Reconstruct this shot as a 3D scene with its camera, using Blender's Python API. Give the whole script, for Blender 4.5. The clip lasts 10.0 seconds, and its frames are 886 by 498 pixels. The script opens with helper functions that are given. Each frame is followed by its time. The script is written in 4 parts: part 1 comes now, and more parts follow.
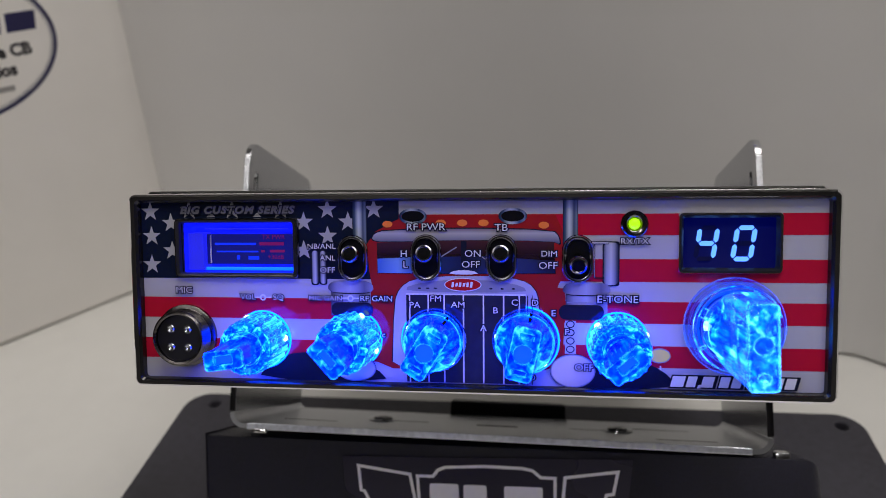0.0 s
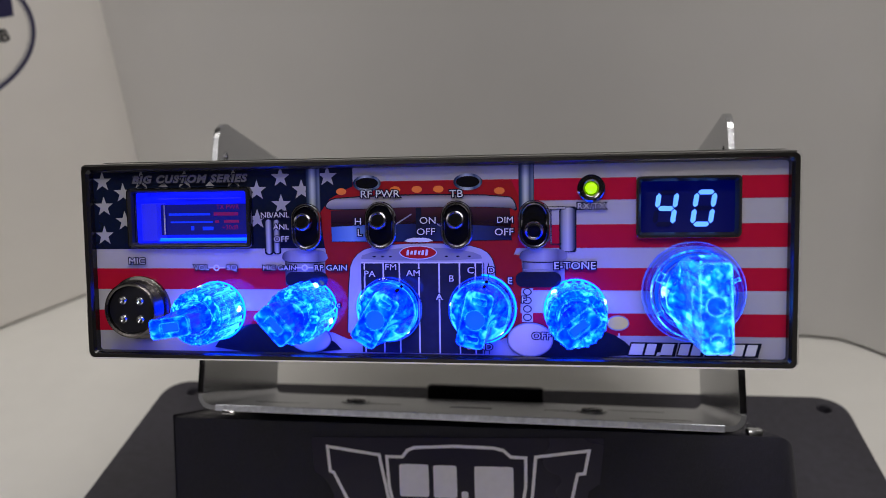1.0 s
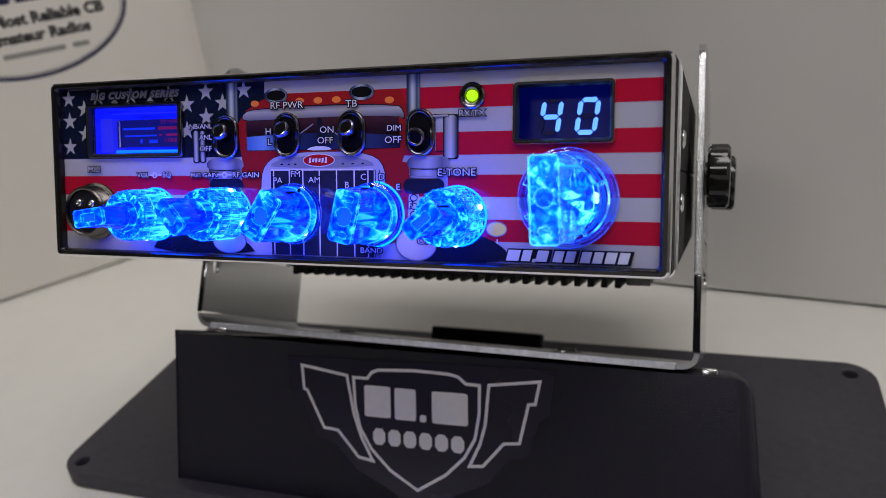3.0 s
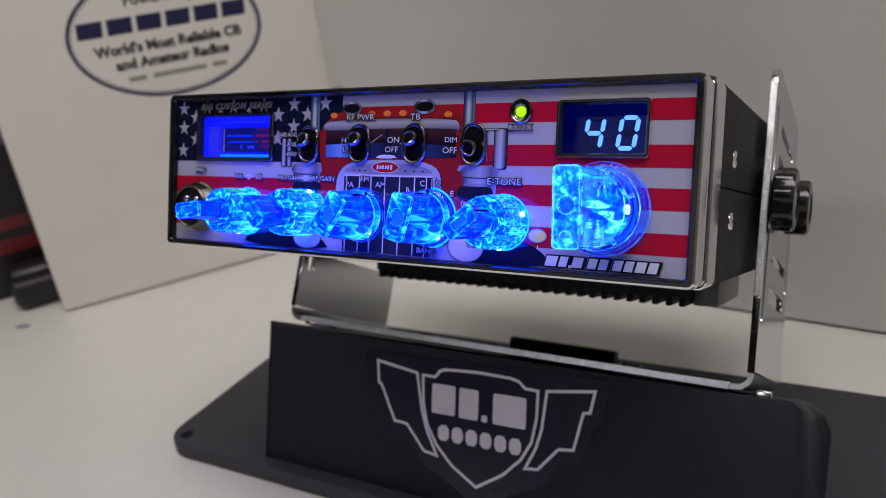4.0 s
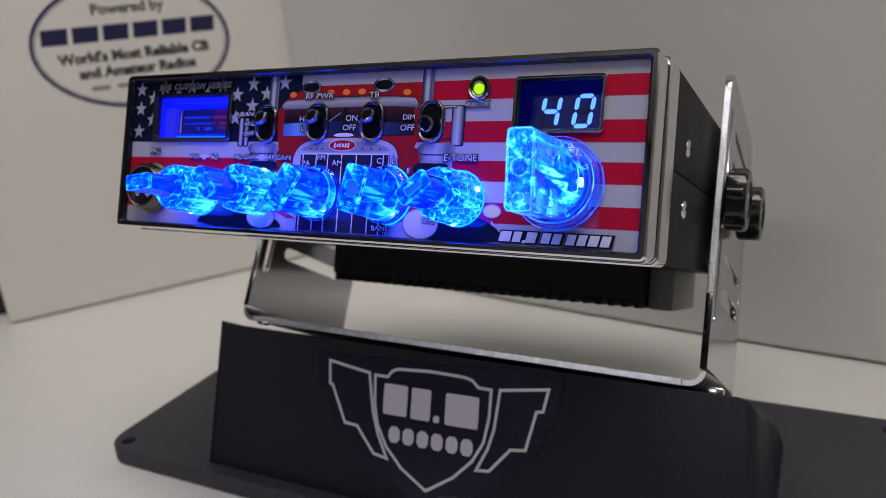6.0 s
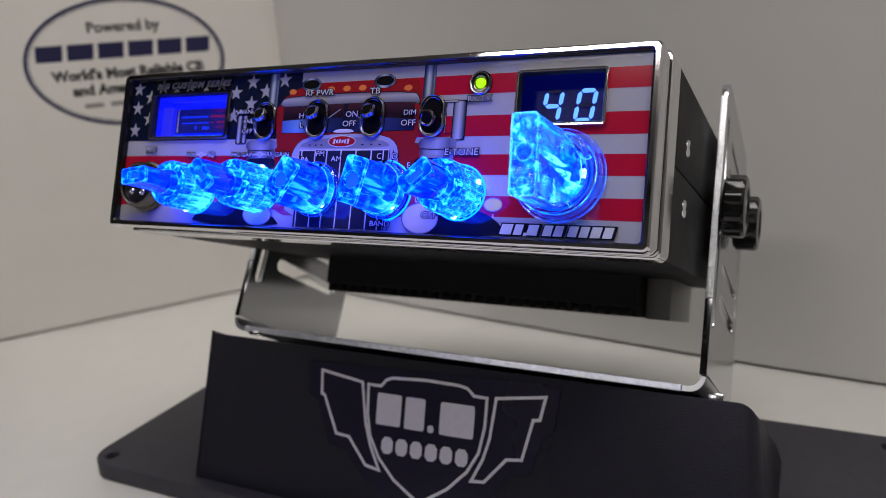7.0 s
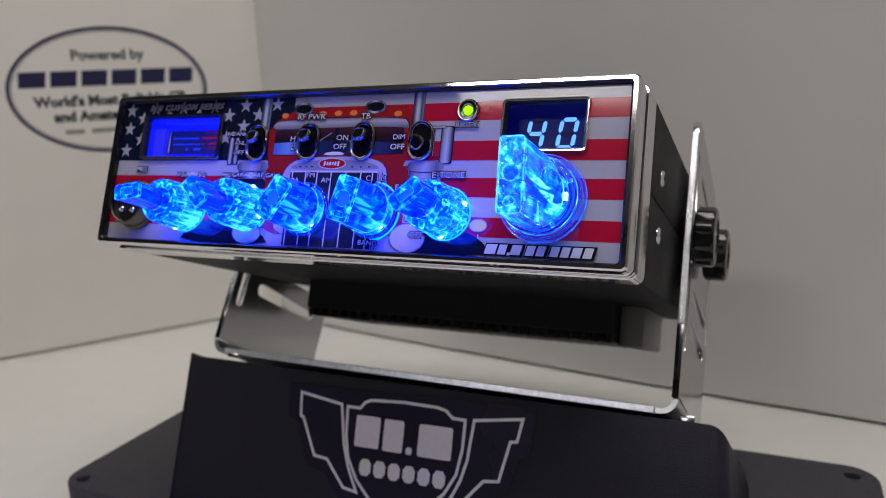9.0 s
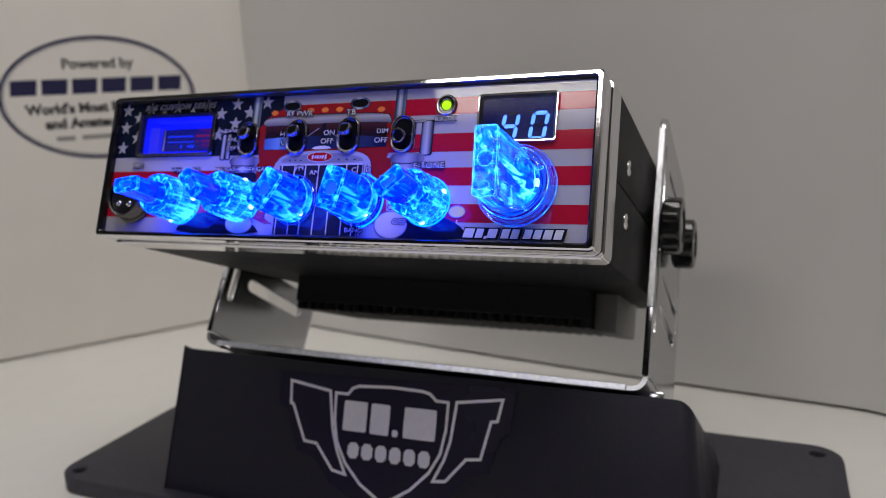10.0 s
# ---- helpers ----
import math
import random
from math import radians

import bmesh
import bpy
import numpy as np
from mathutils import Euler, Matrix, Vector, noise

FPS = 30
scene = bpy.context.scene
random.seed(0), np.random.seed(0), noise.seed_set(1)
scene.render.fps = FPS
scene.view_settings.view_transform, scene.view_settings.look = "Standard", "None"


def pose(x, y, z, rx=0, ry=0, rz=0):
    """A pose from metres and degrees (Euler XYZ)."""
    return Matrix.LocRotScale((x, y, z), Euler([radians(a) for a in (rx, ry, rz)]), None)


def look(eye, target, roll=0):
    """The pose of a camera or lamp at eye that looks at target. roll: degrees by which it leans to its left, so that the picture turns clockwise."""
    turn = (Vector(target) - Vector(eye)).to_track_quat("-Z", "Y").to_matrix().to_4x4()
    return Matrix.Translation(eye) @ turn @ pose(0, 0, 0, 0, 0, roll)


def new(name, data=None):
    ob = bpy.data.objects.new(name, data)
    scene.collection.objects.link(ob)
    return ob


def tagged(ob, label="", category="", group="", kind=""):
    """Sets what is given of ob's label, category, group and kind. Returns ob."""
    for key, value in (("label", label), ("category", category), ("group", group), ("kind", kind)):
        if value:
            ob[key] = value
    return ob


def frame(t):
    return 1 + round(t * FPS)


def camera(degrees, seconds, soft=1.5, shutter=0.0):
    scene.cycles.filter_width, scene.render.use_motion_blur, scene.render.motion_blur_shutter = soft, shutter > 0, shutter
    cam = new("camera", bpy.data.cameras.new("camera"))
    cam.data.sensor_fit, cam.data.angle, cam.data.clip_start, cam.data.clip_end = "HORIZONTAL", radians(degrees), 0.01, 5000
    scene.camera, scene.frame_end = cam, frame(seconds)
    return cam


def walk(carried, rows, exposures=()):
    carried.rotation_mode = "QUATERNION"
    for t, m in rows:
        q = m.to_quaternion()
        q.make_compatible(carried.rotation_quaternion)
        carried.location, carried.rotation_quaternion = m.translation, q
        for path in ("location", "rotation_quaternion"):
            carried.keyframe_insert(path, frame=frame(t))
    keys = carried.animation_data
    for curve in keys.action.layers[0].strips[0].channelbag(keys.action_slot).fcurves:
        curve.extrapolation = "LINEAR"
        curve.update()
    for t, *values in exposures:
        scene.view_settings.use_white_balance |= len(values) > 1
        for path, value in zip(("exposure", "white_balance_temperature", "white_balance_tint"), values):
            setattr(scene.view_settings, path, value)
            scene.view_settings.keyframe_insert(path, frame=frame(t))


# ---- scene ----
cam = camera(59.8, 10.0, soft=0.8)
PATH = [
    (0.0, (0.0237, -0.1901, 0.2726), (-0.0105, 0.0325, 0.1641), -3.46),
    (0.1, (0.0255, -0.1906, 0.2706), (-0.0081, 0.0319, 0.1617), -3.46),
    (0.3, (0.0311, -0.1915, 0.2629), (-0.0039, 0.0311, 0.1544), -3.68),
    (0.5, (0.0332, -0.1930, 0.2624), (-0.0019, 0.0297, 0.1543), -3.75),
    (0.6, (0.0329, -0.1940, 0.2641), (-0.0027, 0.0288, 0.1562), -3.80),
    (0.8, (0.0326, -0.1930, 0.2649), (-0.0026, 0.0297, 0.1568), -3.79),
    (1.0, (0.0363, -0.1889, 0.2614), (0.0013, 0.0339, 0.1534), -3.87),
    (1.2, (0.0377, -0.1903, 0.2595), (0.0029, 0.0326, 0.1516), -3.81),
    (1.4, (0.0384, -0.1897, 0.2585), (0.0037, 0.0330, 0.1503), -3.83),
    (1.5, (0.0379, -0.1894, 0.2570), (0.0035, 0.0333, 0.1488), -3.74),
    (1.6, (0.0373, -0.1899, 0.2554), (0.0024, 0.0328, 0.1474), -3.68),
    (1.8, (0.0366, -0.1897, 0.2523), (0.0022, 0.0332, 0.1446), -3.51),
    (1.9, (0.0391, -0.1897, 0.2502), (0.0036, 0.0327, 0.1419), -3.58),
    (2.0, (0.0425, -0.1893, 0.2464), (0.0069, 0.0331, 0.1380), -3.51),
    (2.1, (0.0494, -0.1874, 0.2434), (0.0129, 0.0349, 0.1351), -3.55),
    (2.2, (0.0566, -0.1878, 0.2418), (0.0191, 0.0342, 0.1331), -3.66),
    (3.3, (0.1222, -0.1961, 0.2356), (0.0204, 0.0082, 0.1337), -8.53),
    (3.4, (0.1247, -0.1983, 0.2352), (0.0178, 0.0041, 0.1348), -8.71),
    (3.5, (0.1279, -0.1992, 0.2357), (0.0155, 0.0006, 0.1360), -9.04),
    (3.6, (0.1311, -0.2004, 0.2361), (0.0148, -0.0022, 0.1379), -9.04),
    (3.8, (0.1368, -0.2001, 0.2372), (0.0158, -0.0037, 0.1411), -8.91),
    (4.0, (0.1402, -0.1999, 0.2356), (0.0187, -0.0024, 0.1421), -8.36),
    (4.2, (0.1414, -0.1995, 0.2354), (0.0209, -0.0007, 0.1435), -7.59),
    (4.5, (0.1432, -0.1991, 0.2337), (0.0244, 0.0015, 0.1434), -7.01),
    (4.8, (0.1443, -0.2011, 0.2300), (0.0260, 0.0008, 0.1419), -6.67),
    (5.0, (0.1446, -0.2023, 0.2289), (0.0261, 0.0001, 0.1423), -6.49),
    (5.2, (0.1447, -0.2028, 0.2266), (0.0262, 0.0005, 0.1422), -6.26),
    (5.5, (0.1443, -0.2042, 0.2206), (0.0286, 0.0015, 0.1382), -5.85),
    (5.7, (0.1441, -0.2044, 0.2180), (0.0301, 0.0025, 0.1365), -5.65),
    (6.8, (0.1410, -0.2074, 0.2000), (0.0304, 0.0057, 0.1308), -4.63),
    (7.0, (0.1399, -0.2082, 0.1995), (0.0302, 0.0062, 0.1324), -4.37),
    (7.2, (0.1392, -0.2081, 0.1994), (0.0302, 0.0072, 0.1341), -4.19),
    (7.5, (0.1393, -0.2091, 0.1961), (0.0319, 0.0077, 0.1332), -3.85),
    (7.8, (0.1392, -0.2120, 0.1947), (0.0331, 0.0061, 0.1339), -3.48),
    (8.0, (0.1378, -0.2136, 0.1960), (0.0327, 0.0053, 0.1363), -3.17),
    (8.2, (0.1378, -0.2157, 0.1974), (0.0335, 0.0038, 0.1386), -2.93),
    (8.5, (0.1385, -0.2203, 0.1990), (0.0355, 0.0001, 0.1417), -2.73),
    (8.8, (0.1379, -0.2185, 0.1966), (0.0354, 0.0026, 0.1410), -2.62),
    (9.0, (0.1394, -0.2196, 0.1952), (0.0380, 0.0023, 0.1407), -2.60),
    (9.2, (0.1422, -0.2228, 0.1954), (0.0412, -0.0005, 0.1418), -2.75),
    (9.3, (0.1435, -0.2245, 0.1952), (0.0430, -0.0018, 0.1424), -2.70),
    (9.5, (0.1465, -0.2282, 0.1940), (0.0468, -0.0049, 0.1419), -2.77),
    (9.8, (0.1481, -0.2330, 0.1923), (0.0495, -0.0091, 0.1410), -2.90),
    (10.0, (0.1479, -0.2357, 0.1902), (0.0505, -0.0112, 0.1392), -2.97),
]
walk(cam, [(t, look(eye, target, roll)) for t, eye, target, roll in PATH])

cam.data.dof.use_dof = True
cam.data.dof.focus_distance = 0.228
cam.data.dof.aperture_fstop = 13.5

# ---- world and light ----
world = bpy.data.worlds.new("room_air")
world.use_nodes = True
world.node_tree.nodes["Background"].inputs[0].default_value = (0.9, 0.95, 1.0, 1)
world.node_tree.nodes["Background"].inputs[1].default_value = 0.02
scene.world = world
scene.view_settings.exposure = 0.0


def area_lamp(name, x, y, z, sx, sy, watts, color, target):
    data = bpy.data.lights.new(name, "AREA")
    data.shape, data.size, data.size_y, data.energy, data.color = "RECTANGLE", sx, sy, watts, color
    ob = new(name, data)
    ob.matrix_world = look((x, y, z), target)
    return ob


WARM = (1.0, 0.945, 0.91)
area_lamp("ceiling_light", 0.48, -0.32, 1.72, 1.2, 0.6, 15.8, WARM, (0.48, -0.32, 0.0))
area_lamp("ceiling_light", -0.58, -1.62, 1.72, 0.7, 0.3, 8.0, WARM, (-0.58, -1.62, 0.0))
# unseen third lamp, added as fill for the board and left side
area_lamp("ceiling_light", -1.0, -0.55, 1.72, 1.2, 0.6, 4.6, WARM, (-1.0, -0.55, 0.0))

# ---- materials ----


def nodes_of(name):
    m = bpy.data.materials.new(name)
    m.use_nodes = True
    return m, m.node_tree.nodes, m.node_tree.links, m.node_tree.nodes["Principled BSDF"]


def surface(name, rgb, rough=0.5, metal=0.0, vary=0.08, scale=300.0, bump=0.0, bump_scale=2000.0, coat=0.0, spec=0.5, rough_vary=0.05):
    """A painted, moulded or metal surface with colour variation, stains and fine relief."""
    m, n, l, b = nodes_of(name)
    geo = n.new("ShaderNodeTexCoord")
    fine = n.new("ShaderNodeTexNoise")
    fine.inputs["Scale"].default_value, fine.inputs["Detail"].default_value = scale, 6
    wide = n.new("ShaderNodeTexNoise")
    wide.inputs["Scale"].default_value, wide.inputs["Detail"].default_value = scale / 18, 3
    both = n.new("ShaderNodeMath")
    both.operation = "ADD"
    l.new(geo.outputs["Object"], fine.inputs["Vector"])
    l.new(geo.outputs["Object"], wide.inputs["Vector"])
    l.new(fine.outputs["Fac"], both.inputs[0])
    l.new(wide.outputs["Fac"], both.inputs[1])
    ramp = n.new("ShaderNodeMapRange")
    ramp.inputs["From Min"].default_value, ramp.inputs["From Max"].default_value = 0.6, 1.4
    ramp.inputs["To Min"].default_value, ramp.inputs["To Max"].default_value = 1 - vary, 1 + vary
    l.new(both.outputs[0], ramp.inputs["Value"])
    mul = n.new("ShaderNodeMix")
    mul.data_type, mul.blend_type = "RGBA", "MULTIPLY"
    mul.inputs["Factor"].default_value = 1.0
    mul.inputs[6].default_value = (*rgb, 1)
    l.new(ramp.outputs[0], mul.inputs[7])
    l.new(mul.outputs[2], b.inputs["Base Color"])
    rr = n.new("ShaderNodeMapRange")
    rr.inputs["From Min"].default_value, rr.inputs["From Max"].default_value = 0.3, 0.7
    rr.inputs["To Min"].default_value, rr.inputs["To Max"].default_value = max(0.01, rough - rough_vary), rough + rough_vary
    l.new(wide.outputs["Fac"], rr.inputs["Value"])
    l.new(rr.outputs[0], b.inputs["Roughness"])
    b.inputs["Metallic"].default_value = metal
    b.inputs["Coat Weight"].default_value = coat
    b.inputs["Coat Roughness"].default_value = 0.08
    b.inputs["Specular IOR Level"].default_value = spec
    if bump:
        grain = n.new("ShaderNodeTexNoise")
        grain.inputs["Scale"].default_value, grain.inputs["Detail"].default_value = bump_scale, 4
        l.new(geo.outputs["Object"], grain.inputs["Vector"])
        bp = n.new("ShaderNodeBump")
        bp.inputs["Strength"].default_value, bp.inputs["Distance"].default_value = bump, 0.0004
        l.new(grain.outputs["Fac"], bp.inputs["Height"])
        l.new(bp.outputs[0], b.inputs["Normal"])
    return m


def banded(name, stops, axis=0, rough=0.06, coat=0.0):
    """Ink printed in bands of colour across the piece."""
    m, n, l, b = nodes_of(name)
    co = n.new("ShaderNodeTexCoord")
    sep = n.new("ShaderNodeSeparateXYZ")
    l.new(co.outputs["Generated"], sep.inputs[0])
    ramp = n.new("ShaderNodeValToRGB")
    e = ramp.color_ramp.elements
    e[0].position, e[0].color = stops[0][0], (*stops[0][1], 1)
    e[1].position, e[1].color = stops[-1][0], (*stops[-1][1], 1)
    for p, c in stops[1:-1]:
        k = e.new(p)
        k.color = (*c, 1)
    l.new(sep.outputs[axis], ramp.inputs[0])
    l.new(ramp.outputs[0], b.inputs["Base Color"])
    b.inputs["Roughness"].default_value, b.inputs["Coat Weight"].default_value = rough, coat
    b.inputs["Coat Roughness"].default_value = 0.08
    return m


def glow(name, rgb, strength):
    m, n, l, b = nodes_of(name)
    b.inputs["Base Color"].default_value = (rgb[0] * 0.3, rgb[1] * 0.3, rgb[2] * 0.3, 1)
    b.inputs["Emission Color"].default_value = (*rgb, 1)
    b.inputs["Emission Strength"].default_value = strength
    return m


def acrylic(name, lit, stops, strength, tint=(0.16, 0.52, 1.0), rough=0.02, cells=620.0, grain=0.5, edge=0.0006, rim=0.5, ripple=0.22, foot=0.28, peak=0.75):
    """Clear moulded acrylic with the lamps' light painted in as emission: brightest at its edges and facets."""
    m, n, l, b = nodes_of(name)
    b.inputs["Base Color"].default_value = (*tint, 1)
    b.inputs["Roughness"].default_value = rough
    b.inputs["IOR"].default_value = 1.47
    b.inputs["Transmission Weight"].default_value = 1.0
    co = n.new("ShaderNodeTexCoord")

    def stretched(x, y, z):
        mp = n.new("ShaderNodeMapping")
        mp.inputs["Scale"].default_value = (x, y, z)
        l.new(co.outputs["Object"], mp.inputs["Vector"])
        return mp

    def ranged(socket, a, b_, c, d):
        mr = n.new("ShaderNodeMapRange")
        for key, v in (("From Min", a), ("From Max", b_), ("To Min", c), ("To Max", d)):
            mr.inputs[key].default_value = v
        l.new(socket, mr.inputs["Value"])
        return mr.outputs[0]

    def summed(p, q):
        ad = n.new("ShaderNodeMath")
        ad.operation = "ADD"
        l.new(p, ad.inputs[0])
        l.new(q, ad.inputs[1])
        return ad.outputs[0]

    facets = n.new("ShaderNodeTexVoronoi")
    facets.feature = "SMOOTH_F1"
    facets.inputs["Scale"].default_value, facets.inputs["Smoothness"].default_value = cells, 0.25
    l.new(stretched(1.0, 1.0, 0.32).outputs[0], facets.inputs["Vector"])
    split = n.new("ShaderNodeSeparateColor")
    l.new(facets.outputs["Color"], split.inputs[0])
    streaks = n.new("ShaderNodeTexNoise")
    streaks.inputs["Scale"].default_value, streaks.inputs["Detail"].default_value = cells * 1.3, 4
    streaks.inputs["Distortion"].default_value = 0.6
    l.new(stretched(1.0, 1.0, 0.10).outputs[0], streaks.inputs["Vector"])
    geo = n.new("ShaderNodeNewGeometry")
    bev = n.new("ShaderNodeBevel")
    bev.samples = 4
    bev.inputs["Radius"].default_value = edge
    dot = n.new("ShaderNodeVectorMath")
    dot.operation = "DOT_PRODUCT"
    l.new(bev.outputs[0], dot.inputs[0])
    l.new(geo.outputs["Normal"], dot.inputs[1])
    sep = n.new("ShaderNodeSeparateXYZ")
    l.new(co.outputs["Object"], sep.inputs[0])
    # painted glow: random cells and streaks, plus bright edges and foot
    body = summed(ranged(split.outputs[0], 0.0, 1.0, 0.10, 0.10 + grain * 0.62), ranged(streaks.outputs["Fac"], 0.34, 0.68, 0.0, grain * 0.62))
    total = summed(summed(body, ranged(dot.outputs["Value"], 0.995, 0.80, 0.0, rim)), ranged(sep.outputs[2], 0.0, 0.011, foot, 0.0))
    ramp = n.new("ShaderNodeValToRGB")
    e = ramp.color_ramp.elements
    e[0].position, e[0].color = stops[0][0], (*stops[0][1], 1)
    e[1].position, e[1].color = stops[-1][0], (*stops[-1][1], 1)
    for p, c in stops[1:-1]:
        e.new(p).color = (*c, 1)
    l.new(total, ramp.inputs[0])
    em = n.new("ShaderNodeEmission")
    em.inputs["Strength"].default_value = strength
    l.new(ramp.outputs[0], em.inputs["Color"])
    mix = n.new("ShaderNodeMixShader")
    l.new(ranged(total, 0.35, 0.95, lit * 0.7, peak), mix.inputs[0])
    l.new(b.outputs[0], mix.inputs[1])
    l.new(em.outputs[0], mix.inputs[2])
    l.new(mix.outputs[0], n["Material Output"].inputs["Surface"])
    bp = n.new("ShaderNodeBump")
    bp.inputs["Strength"].default_value, bp.inputs["Distance"].default_value = ripple, 0.0006
    l.new(body, bp.inputs["Height"])
    l.new(bp.outputs[0], b.inputs["Normal"])
    return m


def pane_material(name, gloss, tint):
    m, n, l, b = nodes_of(name)
    tr = n.new("ShaderNodeBsdfTransparent")
    tr.inputs[0].default_value = (*tint, 1)
    gl = n.new("ShaderNodeBsdfGlossy")
    gl.inputs["Roughness"].default_value = 0.05
    mix = n.new("ShaderNodeMixShader")
    mix.inputs[0].default_value = gloss
    l.new(tr.outputs[0], mix.inputs[1])
    l.new(gl.outputs[0], mix.inputs[2])
    l.new(mix.outputs[0], n["Material Output"].inputs["Surface"])
    return m


M_TABLE = surface("white_laminate", (0.73, 0.725, 0.69), 0.42, vary=0.03, scale=60, bump=0.05, bump_scale=900)
M_BOARD = surface("white_board", (0.67, 0.66, 0.65), 0.7, vary=0.03, scale=25, bump=0.06, bump_scale=600)
M_CARTON = surface("white_carton", (0.83, 0.805, 0.77), 0.55, vary=0.03, scale=30, bump=0.05, bump_scale=500)
M_CHROME = surface("chrome", (0.80, 0.79, 0.81), 0.05, 1.0, vary=0.02, rough_vary=0.02, bump=0.02, bump_scale=300)
M_TRIM = surface("silver_plating", (0.80, 0.80, 0.81), 0.09, 1.0, vary=0.02, rough_vary=0.02)
M_ZINC = surface("satin_steel", (0.58, 0.59, 0.61), 0.21, 1.0, vary=0.05, scale=120, rough_vary=0.05, bump=0.03, bump_scale=700)
M_STRIP = surface("brushed_steel", (0.50, 0.51, 0.54), 0.34, 1.0, vary=0.06, scale=160, rough_vary=0.06, bump=0.05, bump_scale=900)
M_RAW = surface("sheared_steel_edge", (0.80, 0.83, 0.92), 0.38, 0.9, vary=0.3, scale=420, bump=0.28, bump_scale=800)
M_RAWARM = surface("rough_steel_edge", (0.74, 0.76, 0.80), 0.34, 0.85, vary=0.3, scale=900, bump=0.8, bump_scale=1100)
M_BLACKCHROME = surface("black_chrome", (0.22, 0.215, 0.235), 0.15, 1.0, vary=0.02)
M_GUNMETAL = surface("dark_threaded_steel", (0.12, 0.112, 0.11), 0.27, 1.0, vary=0.15, scale=700, bump=0.2, bump_scale=1500)
M_CASE = surface("black_powder_coat", (0.012, 0.012, 0.014), 0.55, spec=0.22, vary=0.7, scale=900, bump=1.0, bump_scale=1500, rough_vary=0.06)
M_SINK = surface("black_anodised", (0.012, 0.012, 0.016), 0.5, vary=0.1)
M_GREY = surface("grey_cast_metal", (0.50, 0.50, 0.48), 0.5, 0.4, vary=0.1)
# black plastic, with the knobs' blue spill tinted into its colour
M_STAND = surface("black_moulded_plastic", (0.0062, 0.0057, 0.0160), 0.47, spec=0.38, vary=0.5, scale=900, bump=0.7, bump_scale=3000, rough_vary=0.08)
# same plastic, painted paler as its level top catches more light; spill-tinted
M_BASE = surface("black_plastic_lit_level", (0.036, 0.0345, 0.046), 0.55, spec=0.5, vary=0.35, scale=260, bump=0.6, bump_scale=2400, rough_vary=0.08)
M_FRAME = surface("dark_gloss_frame", (0.06, 0.06, 0.065), 0.30, 0.8, vary=0.05)
M_KNURL = surface("black_gloss_plastic", (0.01, 0.01, 0.01), 0.16, vary=0.1)
M_BLACK = surface("black_plastic", (0.008, 0.008, 0.01), 0.35)
M_VOID = surface("dark_recess", (0.003, 0.003, 0.004), 0.8, spec=0.08)
# black vinyl, also tinted with the knobs' blue spill
M_STICKER = surface("black_vinyl", (0.021, 0.018, 0.037), 0.25, spec=0.6, vary=0.05, bump=0.04, bump_scale=500)
M_SILVERPRINT = surface("pale_grey_ink", (0.84, 0.82, 0.86), 0.38, vary=0.06)
INK_WHITE = surface("white_ink", (0.395, 0.39, 0.46), 0.04, vary=0.03, spec=0.42)
INK_RED = surface("red_ink", (0.43, 0.008, 0.034), 0.04, vary=0.05, spec=0.42)
INK_CAB = surface("cab_red_ink", (0.30, 0.013, 0.018), 0.06, vary=0.12, scale=120, spec=0.5)
INK_NAVY = surface("navy_ink", (0.006, 0.010, 0.030), 0.06, vary=0.1, spec=0.5)
INK_DARK = surface("dark_ink", (0.010, 0.012, 0.028), 0.06, vary=0.1, spec=0.5)
INK_GREY = surface("grey_ink", (0.24, 0.24, 0.30), 0.06, vary=0.12, scale=150, spec=0.5)
INK_LAMP = surface("lamp_ink", (0.56, 0.50, 0.43), 0.06, vary=0.06, scale=120, spec=0.5)
INK_BADGE = surface("badge_ink", (0.42, 0.012, 0.016), 0.06, vary=0.06, spec=0.5)
INK_GRILLE = surface("grille_ink", (0.018, 0.020, 0.045), 0.06, vary=0.3, scale=200, spec=0.5)
INK_DIM = surface("dim_letter_ink", (0.11, 0.11, 0.14), 0.06, vary=0.04, spec=0.5)
INK_STAR = surface("star_ink", (0.35, 0.35, 0.41), 0.06, vary=0.04, spec=0.5)
INK_LETTER = surface("letter_ink", (0.66, 0.66, 0.72), 0.06, vary=0.02, spec=0.5)
INK_AMBER = surface("amber_ink", (0.80, 0.20, 0.05), 0.06, vary=0.08, spec=0.5)
INK_CREAM = surface("cream_ink", (0.74, 0.60, 0.14), 0.06, vary=0.04, spec=0.5)
INK_PIPE = banded("printed_chrome_pipe", [(0.0, (0.008, 0.012, 0.035)), (0.18, (0.05, 0.08, 0.16)), (0.42, (0.46, 0.51, 0.60)), (0.55, (0.34, 0.39, 0.48)), (0.72, (0.05, 0.07, 0.14)), (0.9, (0.14, 0.18, 0.27)), (1.0, (0.008, 0.012, 0.035))])
INK_MIRROR = banded("printed_mirror", [(0.0, (0.05, 0.06, 0.10)), (0.2, (0.28, 0.30, 0.37)), (0.5, (0.46, 0.46, 0.53)), (0.72, (0.24, 0.26, 0.34)), (0.88, (0.07, 0.08, 0.13)), (1.0, (0.02, 0.02, 0.05))])
INK_VISOR = banded("printed_visor", [(0.0, (0.06, 0.06, 0.10)), (0.35, (0.22, 0.22, 0.28)), (0.7, (0.38, 0.37, 0.42)), (1.0, (0.16, 0.12, 0.16))], 2)
